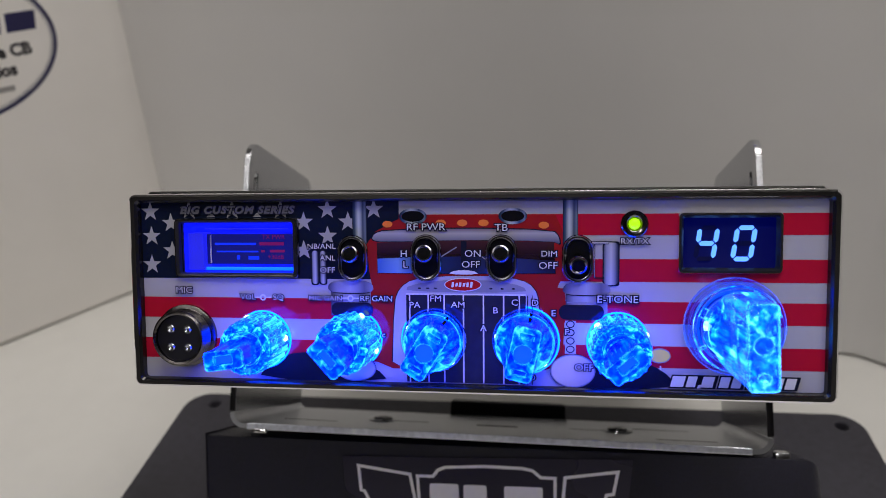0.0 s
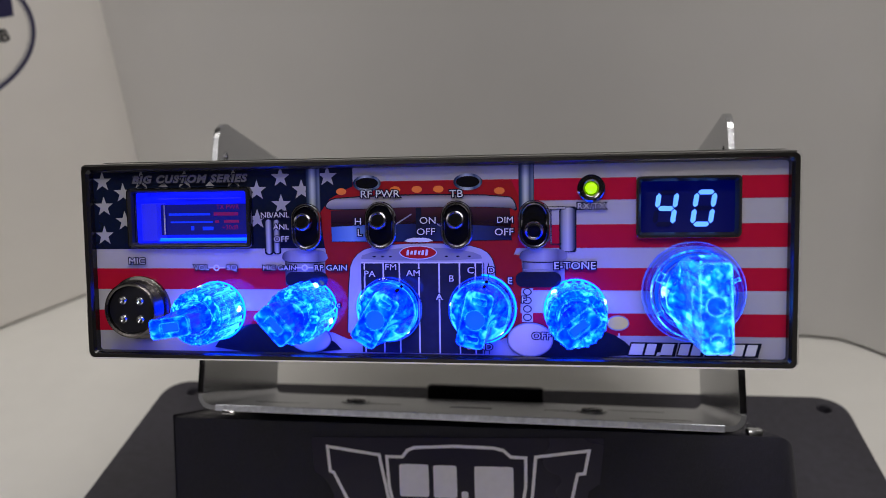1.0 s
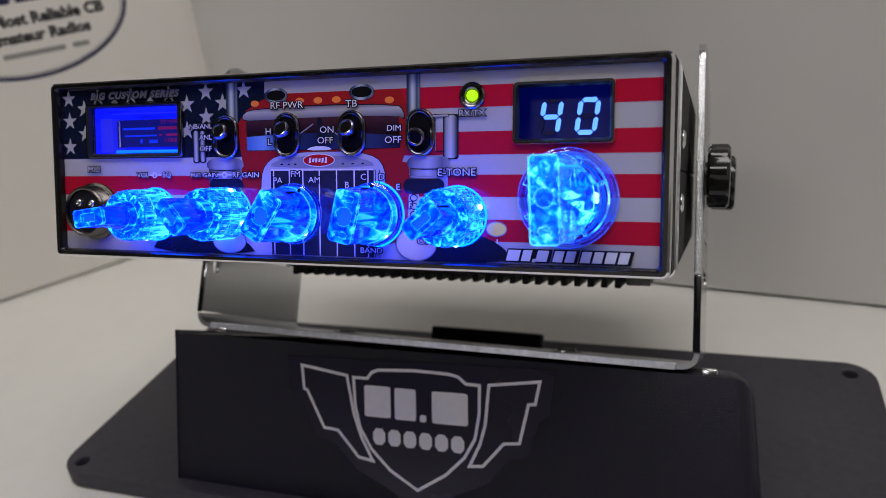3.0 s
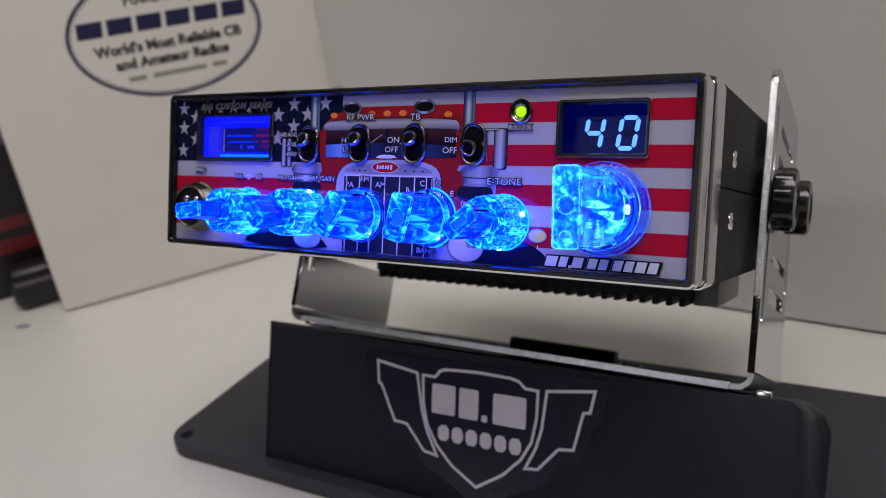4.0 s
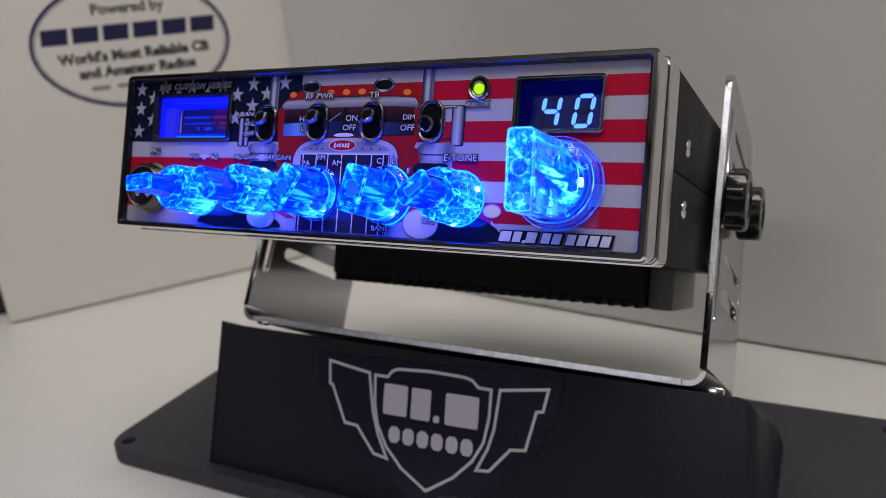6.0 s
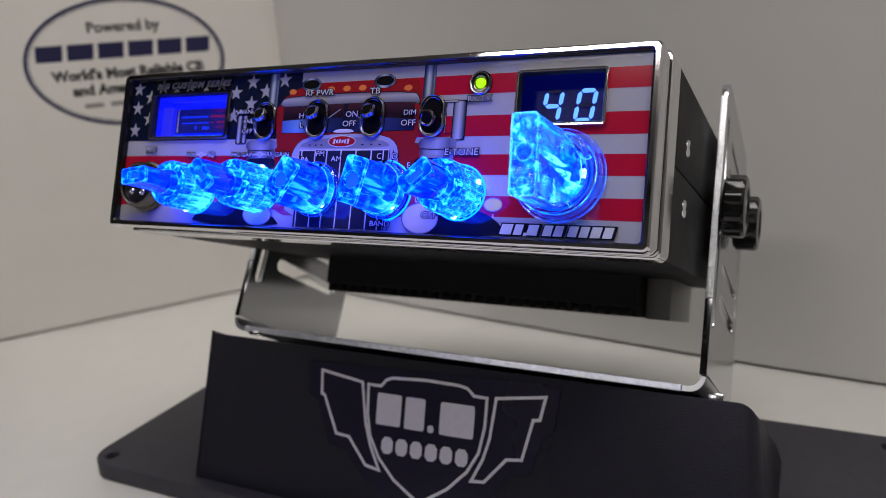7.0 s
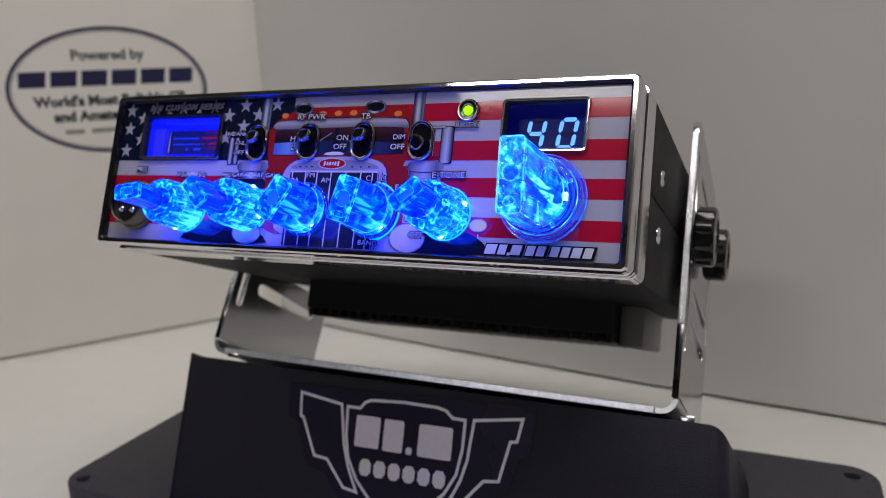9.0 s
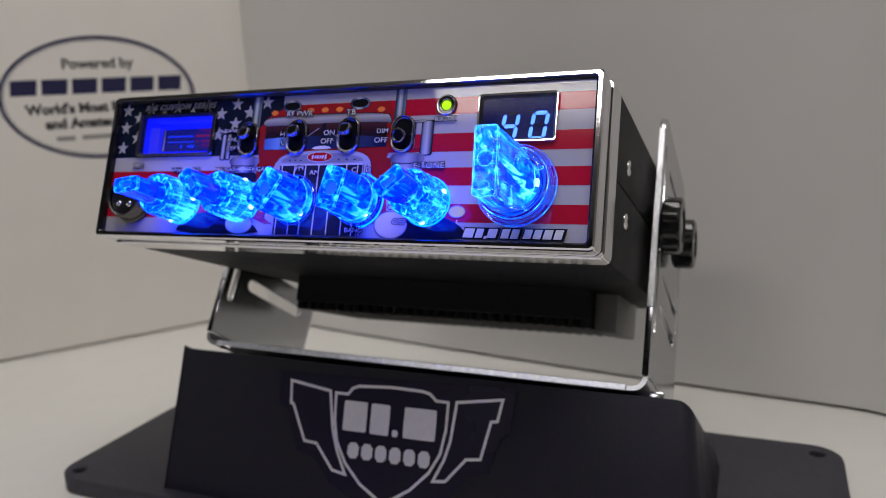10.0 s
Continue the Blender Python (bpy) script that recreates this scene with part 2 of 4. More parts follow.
INK_GLASS = banded("printed_windscreen", [(0.0, (0.008, 0.006, 0.012)), (0.6, (0.02, 0.008, 0.014)), (1.0, (0.06, 0.02, 0.03))], 2)
INK_SKY = banded("printed_sky_reflection", [(0.0, (0.05, 0.13, 0.42)), (0.12, (0.16, 0.30, 0.62)), (0.26, (0.02, 0.04, 0.13)), (0.5, (0.012, 0.015, 0.05)), (0.72, (0.03, 0.045, 0.14)), (1.0, (0.012, 0.012, 0.045))])
INK_TANK = banded("printed_air_cleaner", [(0.0, (0.05, 0.05, 0.09)), (0.2, (0.26, 0.26, 0.32)), (0.5, (0.38, 0.38, 0.44)), (0.8, (0.12, 0.12, 0.19)), (1.0, (0.24, 0.24, 0.31))])
GLOW_DIGIT = glow("lit_segment", (0.16, 0.46, 1.6), 1.35)
GLOW_GREEN = glow("lit_green_lens", (0.45, 1.0, 0.0), 1.0)
GLOW_BLUE = glow("blue_backlight", (0.004, 0.010, 1.0), 1.0)


def streaky(m, scale, low, high):
    """Uneven backlight: the lamps behind show as level streaks."""
    n, l = m.node_tree.nodes, m.node_tree.links
    co, st, nz, mr = n.new("ShaderNodeTexCoord"), n.new("ShaderNodeMapping"), n.new("ShaderNodeTexNoise"), n.new("ShaderNodeMapRange")
    st.inputs["Scale"].default_value = (0.12, 0.4, 1.0)
    nz.inputs["Scale"].default_value, nz.inputs["Detail"].default_value = scale, 3
    mr.inputs["From Min"].default_value, mr.inputs["From Max"].default_value = 0.3, 0.7
    mr.inputs["To Min"].default_value, mr.inputs["To Max"].default_value = low, high
    l.new(co.outputs["Object"], st.inputs["Vector"])
    l.new(st.outputs[0], nz.inputs["Vector"])
    l.new(nz.outputs["Fac"], mr.inputs["Value"])
    l.new(mr.outputs[0], n["Principled BSDF"].inputs["Emission Strength"])


streaky(GLOW_BLUE, 500, 0.55, 1.5)
GLOW_PALE = glow("pale_blue_backlight", (0.02, 0.025, 0.95), 0.7)
GLOW_STRIP = glow("bright_backlight_strip", (0.0, 0.16, 1.0), 1.5)
GLOW_LED = glow("blue_lamp", (0.42, 0.85, 1.0), 3.2)
# emission for shafts and glints, in place of light caught in the acrylic
GLOW_SHAFT = glow("glowing_shaft", (0.0, 0.08, 0.75), 0.7)
GLOW_STREAK = glow("glint_glow", (0.05, 0.80, 1.0), 1.2)
GLOW_SCALE = glow("meter_blue_mark", (0.0, 0.03, 1.0), 0.9)
GLOW_REDMARK = glow("meter_red_mark", (0.45, 0.005, 0.24), 0.26)
# strong emission for the added rings that spill blue on the panel
GLOW_SPILL = glow("blue_spill_ring", (0.0, 0.03, 1.0), 23.0)
# emission colours in place of lamp light; blue above 1 feeds the spill
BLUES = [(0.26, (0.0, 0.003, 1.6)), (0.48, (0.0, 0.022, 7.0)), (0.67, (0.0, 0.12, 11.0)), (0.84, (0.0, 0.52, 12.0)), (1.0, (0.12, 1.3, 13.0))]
A_KNOB = acrylic("blue_glow_acrylic", 0.42, BLUES, 1.0, tint=(0.03, 0.20, 1.0), cells=360, grain=0.72, rim=0.46, ripple=0.4)
A_RING = acrylic("blue_glow_ribbed_acrylic", 0.55, BLUES, 1.2, tint=(0.05, 0.36, 1.0), cells=420, grain=0.74, edge=0.0005, rim=0.46, ripple=0.35)
A_END = acrylic("glow_acrylic_end", 0.44, BLUES, 1.0, tint=(0.04, 0.26, 1.0), cells=360, grain=0.62, edge=0.0005, rim=0.40)
A_CROWN = acrylic("bright_glow_acrylic", 0.66, BLUES, 1.3, tint=(0.10, 0.60, 1.0), cells=620, grain=0.88, edge=0.0004, rim=0.3)
A_SKIRT = acrylic("faint_blue_acrylic", 0.04, BLUES, 1.0, tint=(0.90, 0.90, 1.0), cells=260, grain=0.3, rim=0.7, foot=0.0, peak=0.10)
# the same painted glow for the clear channel knob, mostly in hot cells
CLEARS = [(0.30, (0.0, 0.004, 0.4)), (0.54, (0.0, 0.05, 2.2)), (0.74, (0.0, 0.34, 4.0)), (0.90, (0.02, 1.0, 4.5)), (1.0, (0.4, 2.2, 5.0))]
A_BIG = acrylic("clear_blue_glow_acrylic", 0.10, CLEARS, 1.15, tint=(0.66, 0.86, 1.0), cells=330, grain=0.84, rim=0.70, ripple=0.5, foot=0.0, peak=0.55)
# bores emit blue themselves, in place of light scattered down the hole
M_SHAFT = glow("blue_glow_bore", (0.0, 0.11, 0.85), 0.9)
M_PANE = pane_material("clear_window", 0.05, (0.96, 0.96, 1.0))
# unlit, but given a faint emission for the neighbouring digits' blue halo
M_UNLIT = glow("unlit_segment", (0.0, 0.001, 0.07), 0.35)
M_SMOKED = pane_material("smoked_window", 0.005, (0.85, 0.9, 1.0))

# ---- shape helpers, in millimetres ----
MM = 0.001
RADIO = pose(0, 0, 0.166, -21.5, 0, 0) @ pose(0, 0, 0, 0, -0.25, 0)   # the radio's own frame: x right, y into the case, z up the panel
TILTED = pose(0, 0, 0.166, -21.5, 0, 0)


def mesh_of(bm, name, material, smooth=None):
    bmesh.ops.recalc_face_normals(bm, faces=bm.faces)
    me = bpy.data.meshes.new(name)
    bm.to_mesh(me)
    bm.free()
    me.materials.append(material)
    if smooth is not None:
        me.polygons.foreach_set("use_smooth", [True] * len(me.polygons))
        me.set_sharp_from_angle(angle=radians(smooth))
    return me


def part(name, bm, material, parent, label="", smooth=None, m=None):
    me = bm if isinstance(bm, bpy.types.Mesh) else mesh_of(bm, name, material, smooth)
    ob = new(name, me)
    ob.parent = parent
    if m is not None:
        ob.matrix_local = m
    return tagged(ob, label)


def thing(name, label, category, m=None, group="", kind=""):
    ob = new(name)
    ob.empty_display_size = 0.02
    if m is not None:
        ob.matrix_world = m
    return tagged(ob, label, category, group, kind)


def scaled(bm, k=MM):
    bmesh.ops.scale(bm, vec=(k, k, k), verts=bm.verts)
    return bm


def rbox(x0, x1, y0, y1, z0, z1, r=0.0, seg=2):
    """A box with rounded edges."""
    bm = bmesh.new()
    bmesh.ops.create_cube(bm, size=1)
    for v in bm.verts:
        v.co = Vector((x0 if v.co.x < 0 else x1, y0 if v.co.y < 0 else y1, z0 if v.co.z < 0 else z1))
    if r:
        bmesh.ops.bevel(bm, geom=bm.edges[:], offset=r, segments=seg, profile=0.5, affect="EDGES")
    return scaled(bm)


def round_rect(hw, hh, r, n=5, cx=0.0, cz=0.0):
    pts = []
    for k, (sx, sz) in enumerate(((1, 1), (-1, 1), (-1, -1), (1, -1))):
        for i in range(n + 1):
            a = math.pi / 2 * (k + i / n)
            pts.append((cx + sx * (hw - r) + r * math.cos(a), cz + sz * (hh - r) + r * math.sin(a)))
    return pts


def loft(loops, cap_first=False, cap_last=False):
    """Skin over loops of (x, y, z) points, all with as many points."""
    bm = bmesh.new()
    rows = [[bm.verts.new(p) for p in loop] for loop in loops]
    for a, b in zip(rows, rows[1:]):
        for i in range(len(a)):
            j = (i + 1) % len(a)
            bm.faces.new((a[i], a[j], b[j], b[i]))
    if cap_first:
        bm.faces.new(rows[0])
    if cap_last:
        bm.faces.new(rows[-1])
    return scaled(bm)


def frame_loft(profile, cx=0.0, cz=0.0, caps=(False, False)):
    """A rounded rectangular frame or tube: rows of half width, half height, corner radius, y."""
    return loft([[(x, y, z) for x, z in round_rect(hw, hh, r, 9, cx, cz)] for hw, hh, r, y in profile], *caps)


def lathe(profile, n=40, teeth=0, depth=0.0, cap=True):
    """Turned about z: rows of radius and height; with teeth cut round it where asked (a third value scales them)."""
    loops = []
    for row in profile:
        r, h = row[0], row[1]
        k = row[2] if len(row) > 2 else 0.0
        loop = []
        for i in range(n):
            a = 2 * math.pi * i / n
            d = depth * k * (0.5 + 0.5 * math.copysign(min(1.0, abs(math.sin(teeth * a)) * 2.2), math.sin(teeth * a))) if teeth else 0.0
            loop.append(((r - d) * math.cos(a), (r - d) * math.sin(a), h))
        loops.append(loop)
    return loft(loops, cap, cap)


def flat(outline, y):
    """A flat printed piece, (x, z) outline, on the panel at depth y."""
    bm = bmesh.new()
    bm.faces.new([bm.verts.new((x, y, z)) for x, z in outline])
    return scaled(bm)


def oval(cx, cz, rx, rz, n=32):
    return [(cx + rx * math.cos(2 * math.pi * i / n), cz + rz * math.sin(2 * math.pi * i / n)) for i in range(n)]


def ring(cx, cz, rx, rz, w, y, n=40):
    bm = bmesh.new()
    a = [bm.verts.new((x, y, z)) for x, z in oval(cx, cz, rx, rz, n)]
    b = [bm.verts.new((x, y, z)) for x, z in oval(cx, cz, rx - w, rz - w, n)]
    for i in range(n):
        j = (i + 1) % n
        bm.faces.new((a[i], a[j], b[j], b[i]))
    return scaled(bm)


def rect(x0, x1, z0, z1):
    return [(x0, z0), (x1, z0), (x1, z1), (x0, z1)]


def grid_with_openings(x0, x1, z0, z1, holes, y):
    """A flat rectangle with rectangular openings."""
    inside = lambda v, a, b: a < v < b
    xs = sorted({x0, x1, *[v for h in holes for v in h[:2] if inside(v, x0, x1)]})
    zs = sorted({z0, z1, *[v for h in holes for v in h[2:] if inside(v, z0, z1)]})
    bm = bmesh.new()
    for a, b in zip(xs, xs[1:]):
        for c, d in zip(zs, zs[1:]):
            mx, mz = (a + b) / 2, (c + d) / 2
            if any(h[0] < mx < h[1] and h[2] < mz < h[3] for h in holes):
                continue
            bm.faces.new([bm.verts.new((x, y, z)) for x, z in rect(a, b, c, d)])
    bmesh.ops.remove_doubles(bm, verts=bm.verts, dist=1e-5)
    return scaled(bm)


def from_curve(data):
    ob = new("making", data)
    bpy.context.view_layer.update()
    dg = bpy.context.evaluated_depsgraph_get()
    me = bpy.data.meshes.new_from_object(ob.evaluated_get(dg))
    bpy.data.objects.remove(ob)
    return me


def plate(outlines, thick, edge=0.0, k=MM):
    """A plate in its own xy plane with openings: the first outline is the rim."""
    cu = bpy.data.curves.new("plate", "CURVE")
    cu.dimensions, cu.fill_mode = "2D", "BOTH"
    cu.extrude, cu.bevel_depth, cu.bevel_resolution = thick / 2 * k, edge * k, 1
    for line in outlines:
        s = cu.splines.new("POLY")
        s.points.add(len(line) - 1)
        for p, (x, y) in zip(s.points, line):
            p.co = (x * k, y * k, 0, 1)
        s.use_cyclic_u = True
    me = from_curve(cu)
    bm = bmesh.new()
    bm.from_mesh(me)
    bmesh.ops.remove_doubles(bm, verts=bm.verts, dist=1e-6)
    bm.to_mesh(me)
    bm.free()
    return me


def lettering(body, size, shear=0.0, fat=0.0, spacing=1.0, thick=0.0):
    cu = bpy.data.curves.new("lettering", "FONT")
    cu.body, cu.size, cu.shear, cu.offset, cu.space_character = body, size * MM, shear, fat * MM, spacing
    cu.align_x, cu.align_y, cu.extrude, cu.resolution_u = "CENTER", "CENTER", thick * MM, 3
    return from_curve(cu)


def inked(me, material):
    me.materials.clear()
    me.materials.append(material)
    return me


def soften(line, n=1):
    for _ in range(n):
        line = [q for a, b in zip(line, line[1:] + line[:1]) for q in ((0.75 * a[0] + 0.25 * b[0], 0.75 * a[1] + 0.25 * b[1]), (0.25 * a[0] + 0.75 * b[0], 0.25 * a[1] + 0.75 * b[1]))]
    return line


def slot(y0, z0, y1, z1, r, n=6):
    """The outline of a round-ended slot between two points."""
    a0 = math.atan2(z1 - z0, y1 - y0)
    out = []
    for cy, cz, s in ((y1, z1, -math.pi / 2), (y0, z0, math.pi / 2)):
        for i in range(n + 1):
            a = a0 + s + math.pi * i / n
            out.append((cy + r * math.cos(a), cz + r * math.sin(a)))
    return out


# ---- the setting ----
TABLE = new("table", mesh_of(rbox(-1100, 1100, -1100, 620, -30, 0, 3), "table", M_TABLE, 40))
for x in (-1050, 1050):
    for y in (-1050, 570):
        part("leg", rbox(x - 20, x + 20, y - 20, y + 20, -750, -29, 2), M_TABLE, TABLE)
tagged(TABLE, "off-white laminate table top, clean and plain", "table", kind="structure")


def slab(name, x0, x1, y0, y1, z0, z1, mat, label):
    ob = new(name, mesh_of(rbox(x0 * 1000, x1 * 1000, y0 * 1000, y1 * 1000, z0 * 1000, z1 * 1000), name, mat))
    return tagged(ob, label, name.split("_")[0], kind="structure")


# unseen room closed in for reflections; dark walls keep chrome and stand dark
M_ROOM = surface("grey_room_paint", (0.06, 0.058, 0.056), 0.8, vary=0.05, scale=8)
M_REFLECTWALL = surface("pale_reflector_wall", (0.42, 0.41, 0.40), 0.8, vary=0.05, scale=8)
M_CEIL = surface("ceiling_paint", (0.60, 0.59, 0.57), 0.8, vary=0.04, scale=8)
M_FLOOR = surface("dark_carpet", (0.06, 0.055, 0.055), 0.9, vary=0.2, scale=90)
slab("floor", -2.6, 2.6, -2.6, 1.7, -0.80, -0.75, M_FLOOR, "dark grey carpeted floor below the table")
slab("ceiling", -2.6, 2.6, -2.6, 1.7, 1.75, 1.80, M_CEIL, "plain off-white ceiling")
slab("wall_north", -2.6, 2.6, 1.7, 1.78, -0.75, 1.75, M_ROOM, "plain grey painted wall")
slab("wall_south", -2.6, 2.6, -2.68, -2.6, -0.75, 1.75, M_ROOM, "plain grey painted wall")
# unseen east wall made paler to brighten the trim's right side
slab("wall_east", 2.6, 2.68, -2.6, 1.7, -0.75, 1.75, M_REFLECTWALL, "unseen wall, kept pale for its reflection in the trim")
slab("wall_west", -2.68, -2.6, -2.6, 1.7, -0.75, 1.75, M_ROOM, "plain grey painted wall")

# folded white board behind the radio
plan = [(0.52, -0.075), (0.40, 0.04), (0.29, 0.146), (0.232, 0.2015), (0.209, 0.2235), (0.199, 0.2262), (0.17, 0.2300), (0.1, 0.2375), (-0.05, 0.2600), (-0.16, 0.2785), (-0.22, 0.292), (-0.27, 0.322), (-0.33, 0.36)]


def board_mesh():
    bm = bmesh.new()
    rows = []
    line = [plan[0]] + [q for a, b in zip(plan, plan[1:]) for q in ((0.75 * a[0] + 0.25 * b[0], 0.75 * a[1] + 0.25 * b[1]), (0.25 * a[0] + 0.75 * b[0], 0.25 * a[1] + 0.75 * b[1]))] + [plan[-1]]
    for i, (x, y) in enumerate(line):
        a, b = line[max(0, i - 1)], line[min(len(line) - 1, i + 1)]
        t = Vector((b[0] - a[0], b[1] - a[1])).normalized()
        nx, ny = t.y * 0.02, -t.x * 0.02
        rows.append([bm.verts.new(p) for p in ((x, y, 0.0022), (x, y, 0.55), (x - nx * -1, y - ny * -1, 0.55), (x + nx, y + ny, 0.0022))])
    for a, b in zip(rows, rows[1:]):
        for i in range(4):
            bm.faces.new((a[i], a[(i + 1) % 4], b[(i + 1) % 4], b[i]))
    bm.faces.new(rows[0])
    bm.faces.new(rows[-1])
    return bm


tagged(new("backdrop", mesh_of(board_mesh(), "backdrop", M_BOARD, 30)), "tall off-white folded display board standing on the table", "backdrop", kind="structure")

# white product carton with an oval print
FACE = math.degrees(math.atan2(0.174, 0.130))
CARTON = thing("product_carton", "tall white cardboard carton with a blue oval print", "carton", pose(-0.415, 0.122, 0, 0, 0, FACE))
part("body", rbox(0, 249, 0, 150, 1.2, 352, 2.2, 3), M_CARTON, CARTON, smooth=40)
part("top_flap", rbox(2, 247, 2, 148, 352, 353.5, 0.4), M_CARTON, CARTON, smooth=40)
M_BLUEPRINT = surface("dark_blue_print", (0.018, 0.017, 0.075), 0.5, vary=0.1)
M_GREYPRINT = surface("charcoal_print", (0.032, 0.030, 0.034), 0.5, vary=0.1)
M_PALEPRINT = surface("pale_grey_print", (0.30, 0.29, 0.28), 0.5, vary=0.1)
part("oval_outline", ring(131, 196.6, 71.4, 47.0, 2.6, -0.12, 72), M_BLUEPRINT, CARTON, "dark blue oval outline")
part("oval_line", ring(131, 196.6, 68, 43.6, 0.45, -0.12, 72), M_BLUEPRINT, CARTON)
for i in range(6):
    x = 68 + i * 21.1
    part("brand_block", flat([(x, 200.2), (x + 17.6, 200.2), (x + 19.4, 211.6), (x + 1.2, 211.6)], -0.12), M_BLUEPRINT, CARTON, "dark blue block of the maker's mark")
UP = Matrix.Rotation(radians(90), 4, "X")
for body, size, z, mat, fat in (("Powered by", 10.6, 222.5, M_GREYPRINT, 0.3), ("World's Most Reliable CB", 10.2, 189.2, M_GREYPRINT, 0.5), ("and Amateur Radios", 10.2, 178.0, M_GREYPRINT, 0.5)):
    part("lettering", inked(lettering(body, size, fat=fat), mat), mat, CARTON, "printed slogan", m=Matrix.Translation((0.131, -0.00012, z * MM)) @ UP)
x = 95.0
for w in (13, 2, 40, 2, 11):
    if w > 2:
        part("small_print", flat(rect(x, x + w, 165.2, 168.6), -0.12), M_PALEPRINT, CARTON, "line of small grey print")
    x += w + 1.5

# dark packages beyond the carton
PACK = thing("black_package", "black and dark red printed package standing behind the white carton", "package", pose(-0.475, 0.175, 0, 0, 0, 60))
M_PACK = surface("black_print", (0.010, 0.009, 0.011), 0.4, vary=0.3)
M_PACKRED = surface("dark_red_print", (0.16, 0.012, 0.02), 0.4, vary=0.3, scale=90)
M_PACKGREY = surface("dark_grey_print", (0.13, 0.11, 0.12), 0.5, vary=0.3, scale=90)
part("body", rbox(-150, 20, 0, 60, 0.3, 250, 1), M_PACK, PACK)
for z0, z1, mat in ((58, 68, M_PACKRED), (38, 50, M_PACKRED), (128, 138, M_PACKGREY), (160, 200, M_PACKGREY)):
    part("stripe", rbox(-149.6, 19.6, -0.6, 0, z0, z1), mat, PACK)
POUCH = thing("black_pouch", "small rounded black case lying beside the carton", "case", pose(-0.452, 0.146, 0, 0, 0, 60))
part("body", rbox(-34, 23, -15, 15, 0, 36, 9, 4), M_BLACK, POUCH, smooth=60)
part("rim", rbox(-30, 19, -15.5, 15.4, 22, 25.5, 1), M_PACKGREY, POUCH)
SMUDGE = new("ink_mark", mesh_of(flat(soften(oval(0, 0, 7, 3.5, 10)), 0), "ink_mark", surface("violet_ink", (0.3, 0.27, 0.36), 0.5)))
SMUDGE.matrix_world = pose(-0.432, 0.096, 0.0003, 90, 0, 15)
tagged(SMUDGE, "small faded violet ink mark on the table", "mark")

# ---- display stand ----
STAND = thing("display_stand", "black moulded plastic wedge stand with a shop sticker, on the table", "stand")


def base_holes():
    return [oval(x, y, 4.2, 4.2, 16) for x, y in ((-172.5, 22.5), (172.5, 147), (-165, 147), (176, 24))]


part("base_plate", inked(plate([round_rect(182.5, 70.5, 13, 6, 0.5, 85.5)] + base_holes(), 7.0, 0.9), M_BASE), M_BASE, STAND, m=Matrix.Translation((0, 0, 0.0047)))
for hole in base_holes():
    cx, cy = sum(p[0] for p in hole) / 16, sum(p[1] for p in hole) / 16
    part("screw_hole", inked(plate([oval(cx, cy, 4.1, 4.1, 16)], 0.4), M_VOID), M_VOID, STAND, m=Matrix.Translation((0, 0, 0.0012)))


def pedestal_mesh():
    side = [(19.5, 4.0), (46.3, 71.6), (117.5, 25.6), (126.0, 4.0)]
    bm = bmesh.new()
    a = [bm.verts.new((-115.5, y, z)) for y, z in side]
    b = [bm.verts.new((124.0, y, z)) for y, z in side]
    # the right-hand end flares out towards the base
    for v, (y, z) in zip(b, side):
        v.co.x += 8.0 if z < 10 else 0.0
    bm.faces.new(a)
    bm.faces.new(b)
    for i in range(4):
        bm.faces.new((a[i], a[(i + 1) % 4], b[(i + 1) % 4], b[i]))
    ends_r = [e for e in bm.edges if all(v.co.x > 0 for v in e.verts)]
    bmesh.ops.bevel(bm, geom=ends_r, offset=6.0, segments=6, profile=0.5, affect="EDGES")
    others = [e for e in bm.edges if e.calc_face_angle(0) > 0.6]
    bmesh.ops.bevel(bm, geom=others, offset=0.9, segments=2, profile=0.5, affect="EDGES")
    return scaled(bm)


part("pedestal", pedestal_mesh(), M_STAND, STAND, smooth=35)
part("rear_tab", rbox(-27, 31, 85.5, 93, -20, 5.6, 1.5), M_STAND, STAND, smooth=40, m=pose(0, 0.0475, 0.0735, -31, 0, -1.0))

# sticker on the sloping front, drawn in the tilted frame, y = 77.1 is the front face
FRONT = 77.2
STICK = Matrix.Rotation(radians(-1.0), 4, "Y")
STICK = TILTED @ Matrix.Translation((0, 0, -0.080)) @ STICK @ Matrix.Translation((0, 0, 0.080))
outer = [(-58, -76), (56, -74.5), (54, -92), (50, -95), (46, -109), (38, -111), (30, -121), (14, -129), (0, -136), (-14, -128), (-27, -122), (-36, -112), (-45, -110), (-52, -93), (-57, -90)]
STICKER = part("shop_sticker", flat(outer, FRONT - 0.1), M_STICKER, STAND, "glossy black vinyl sticker with a grey winged shield", m=STICK)


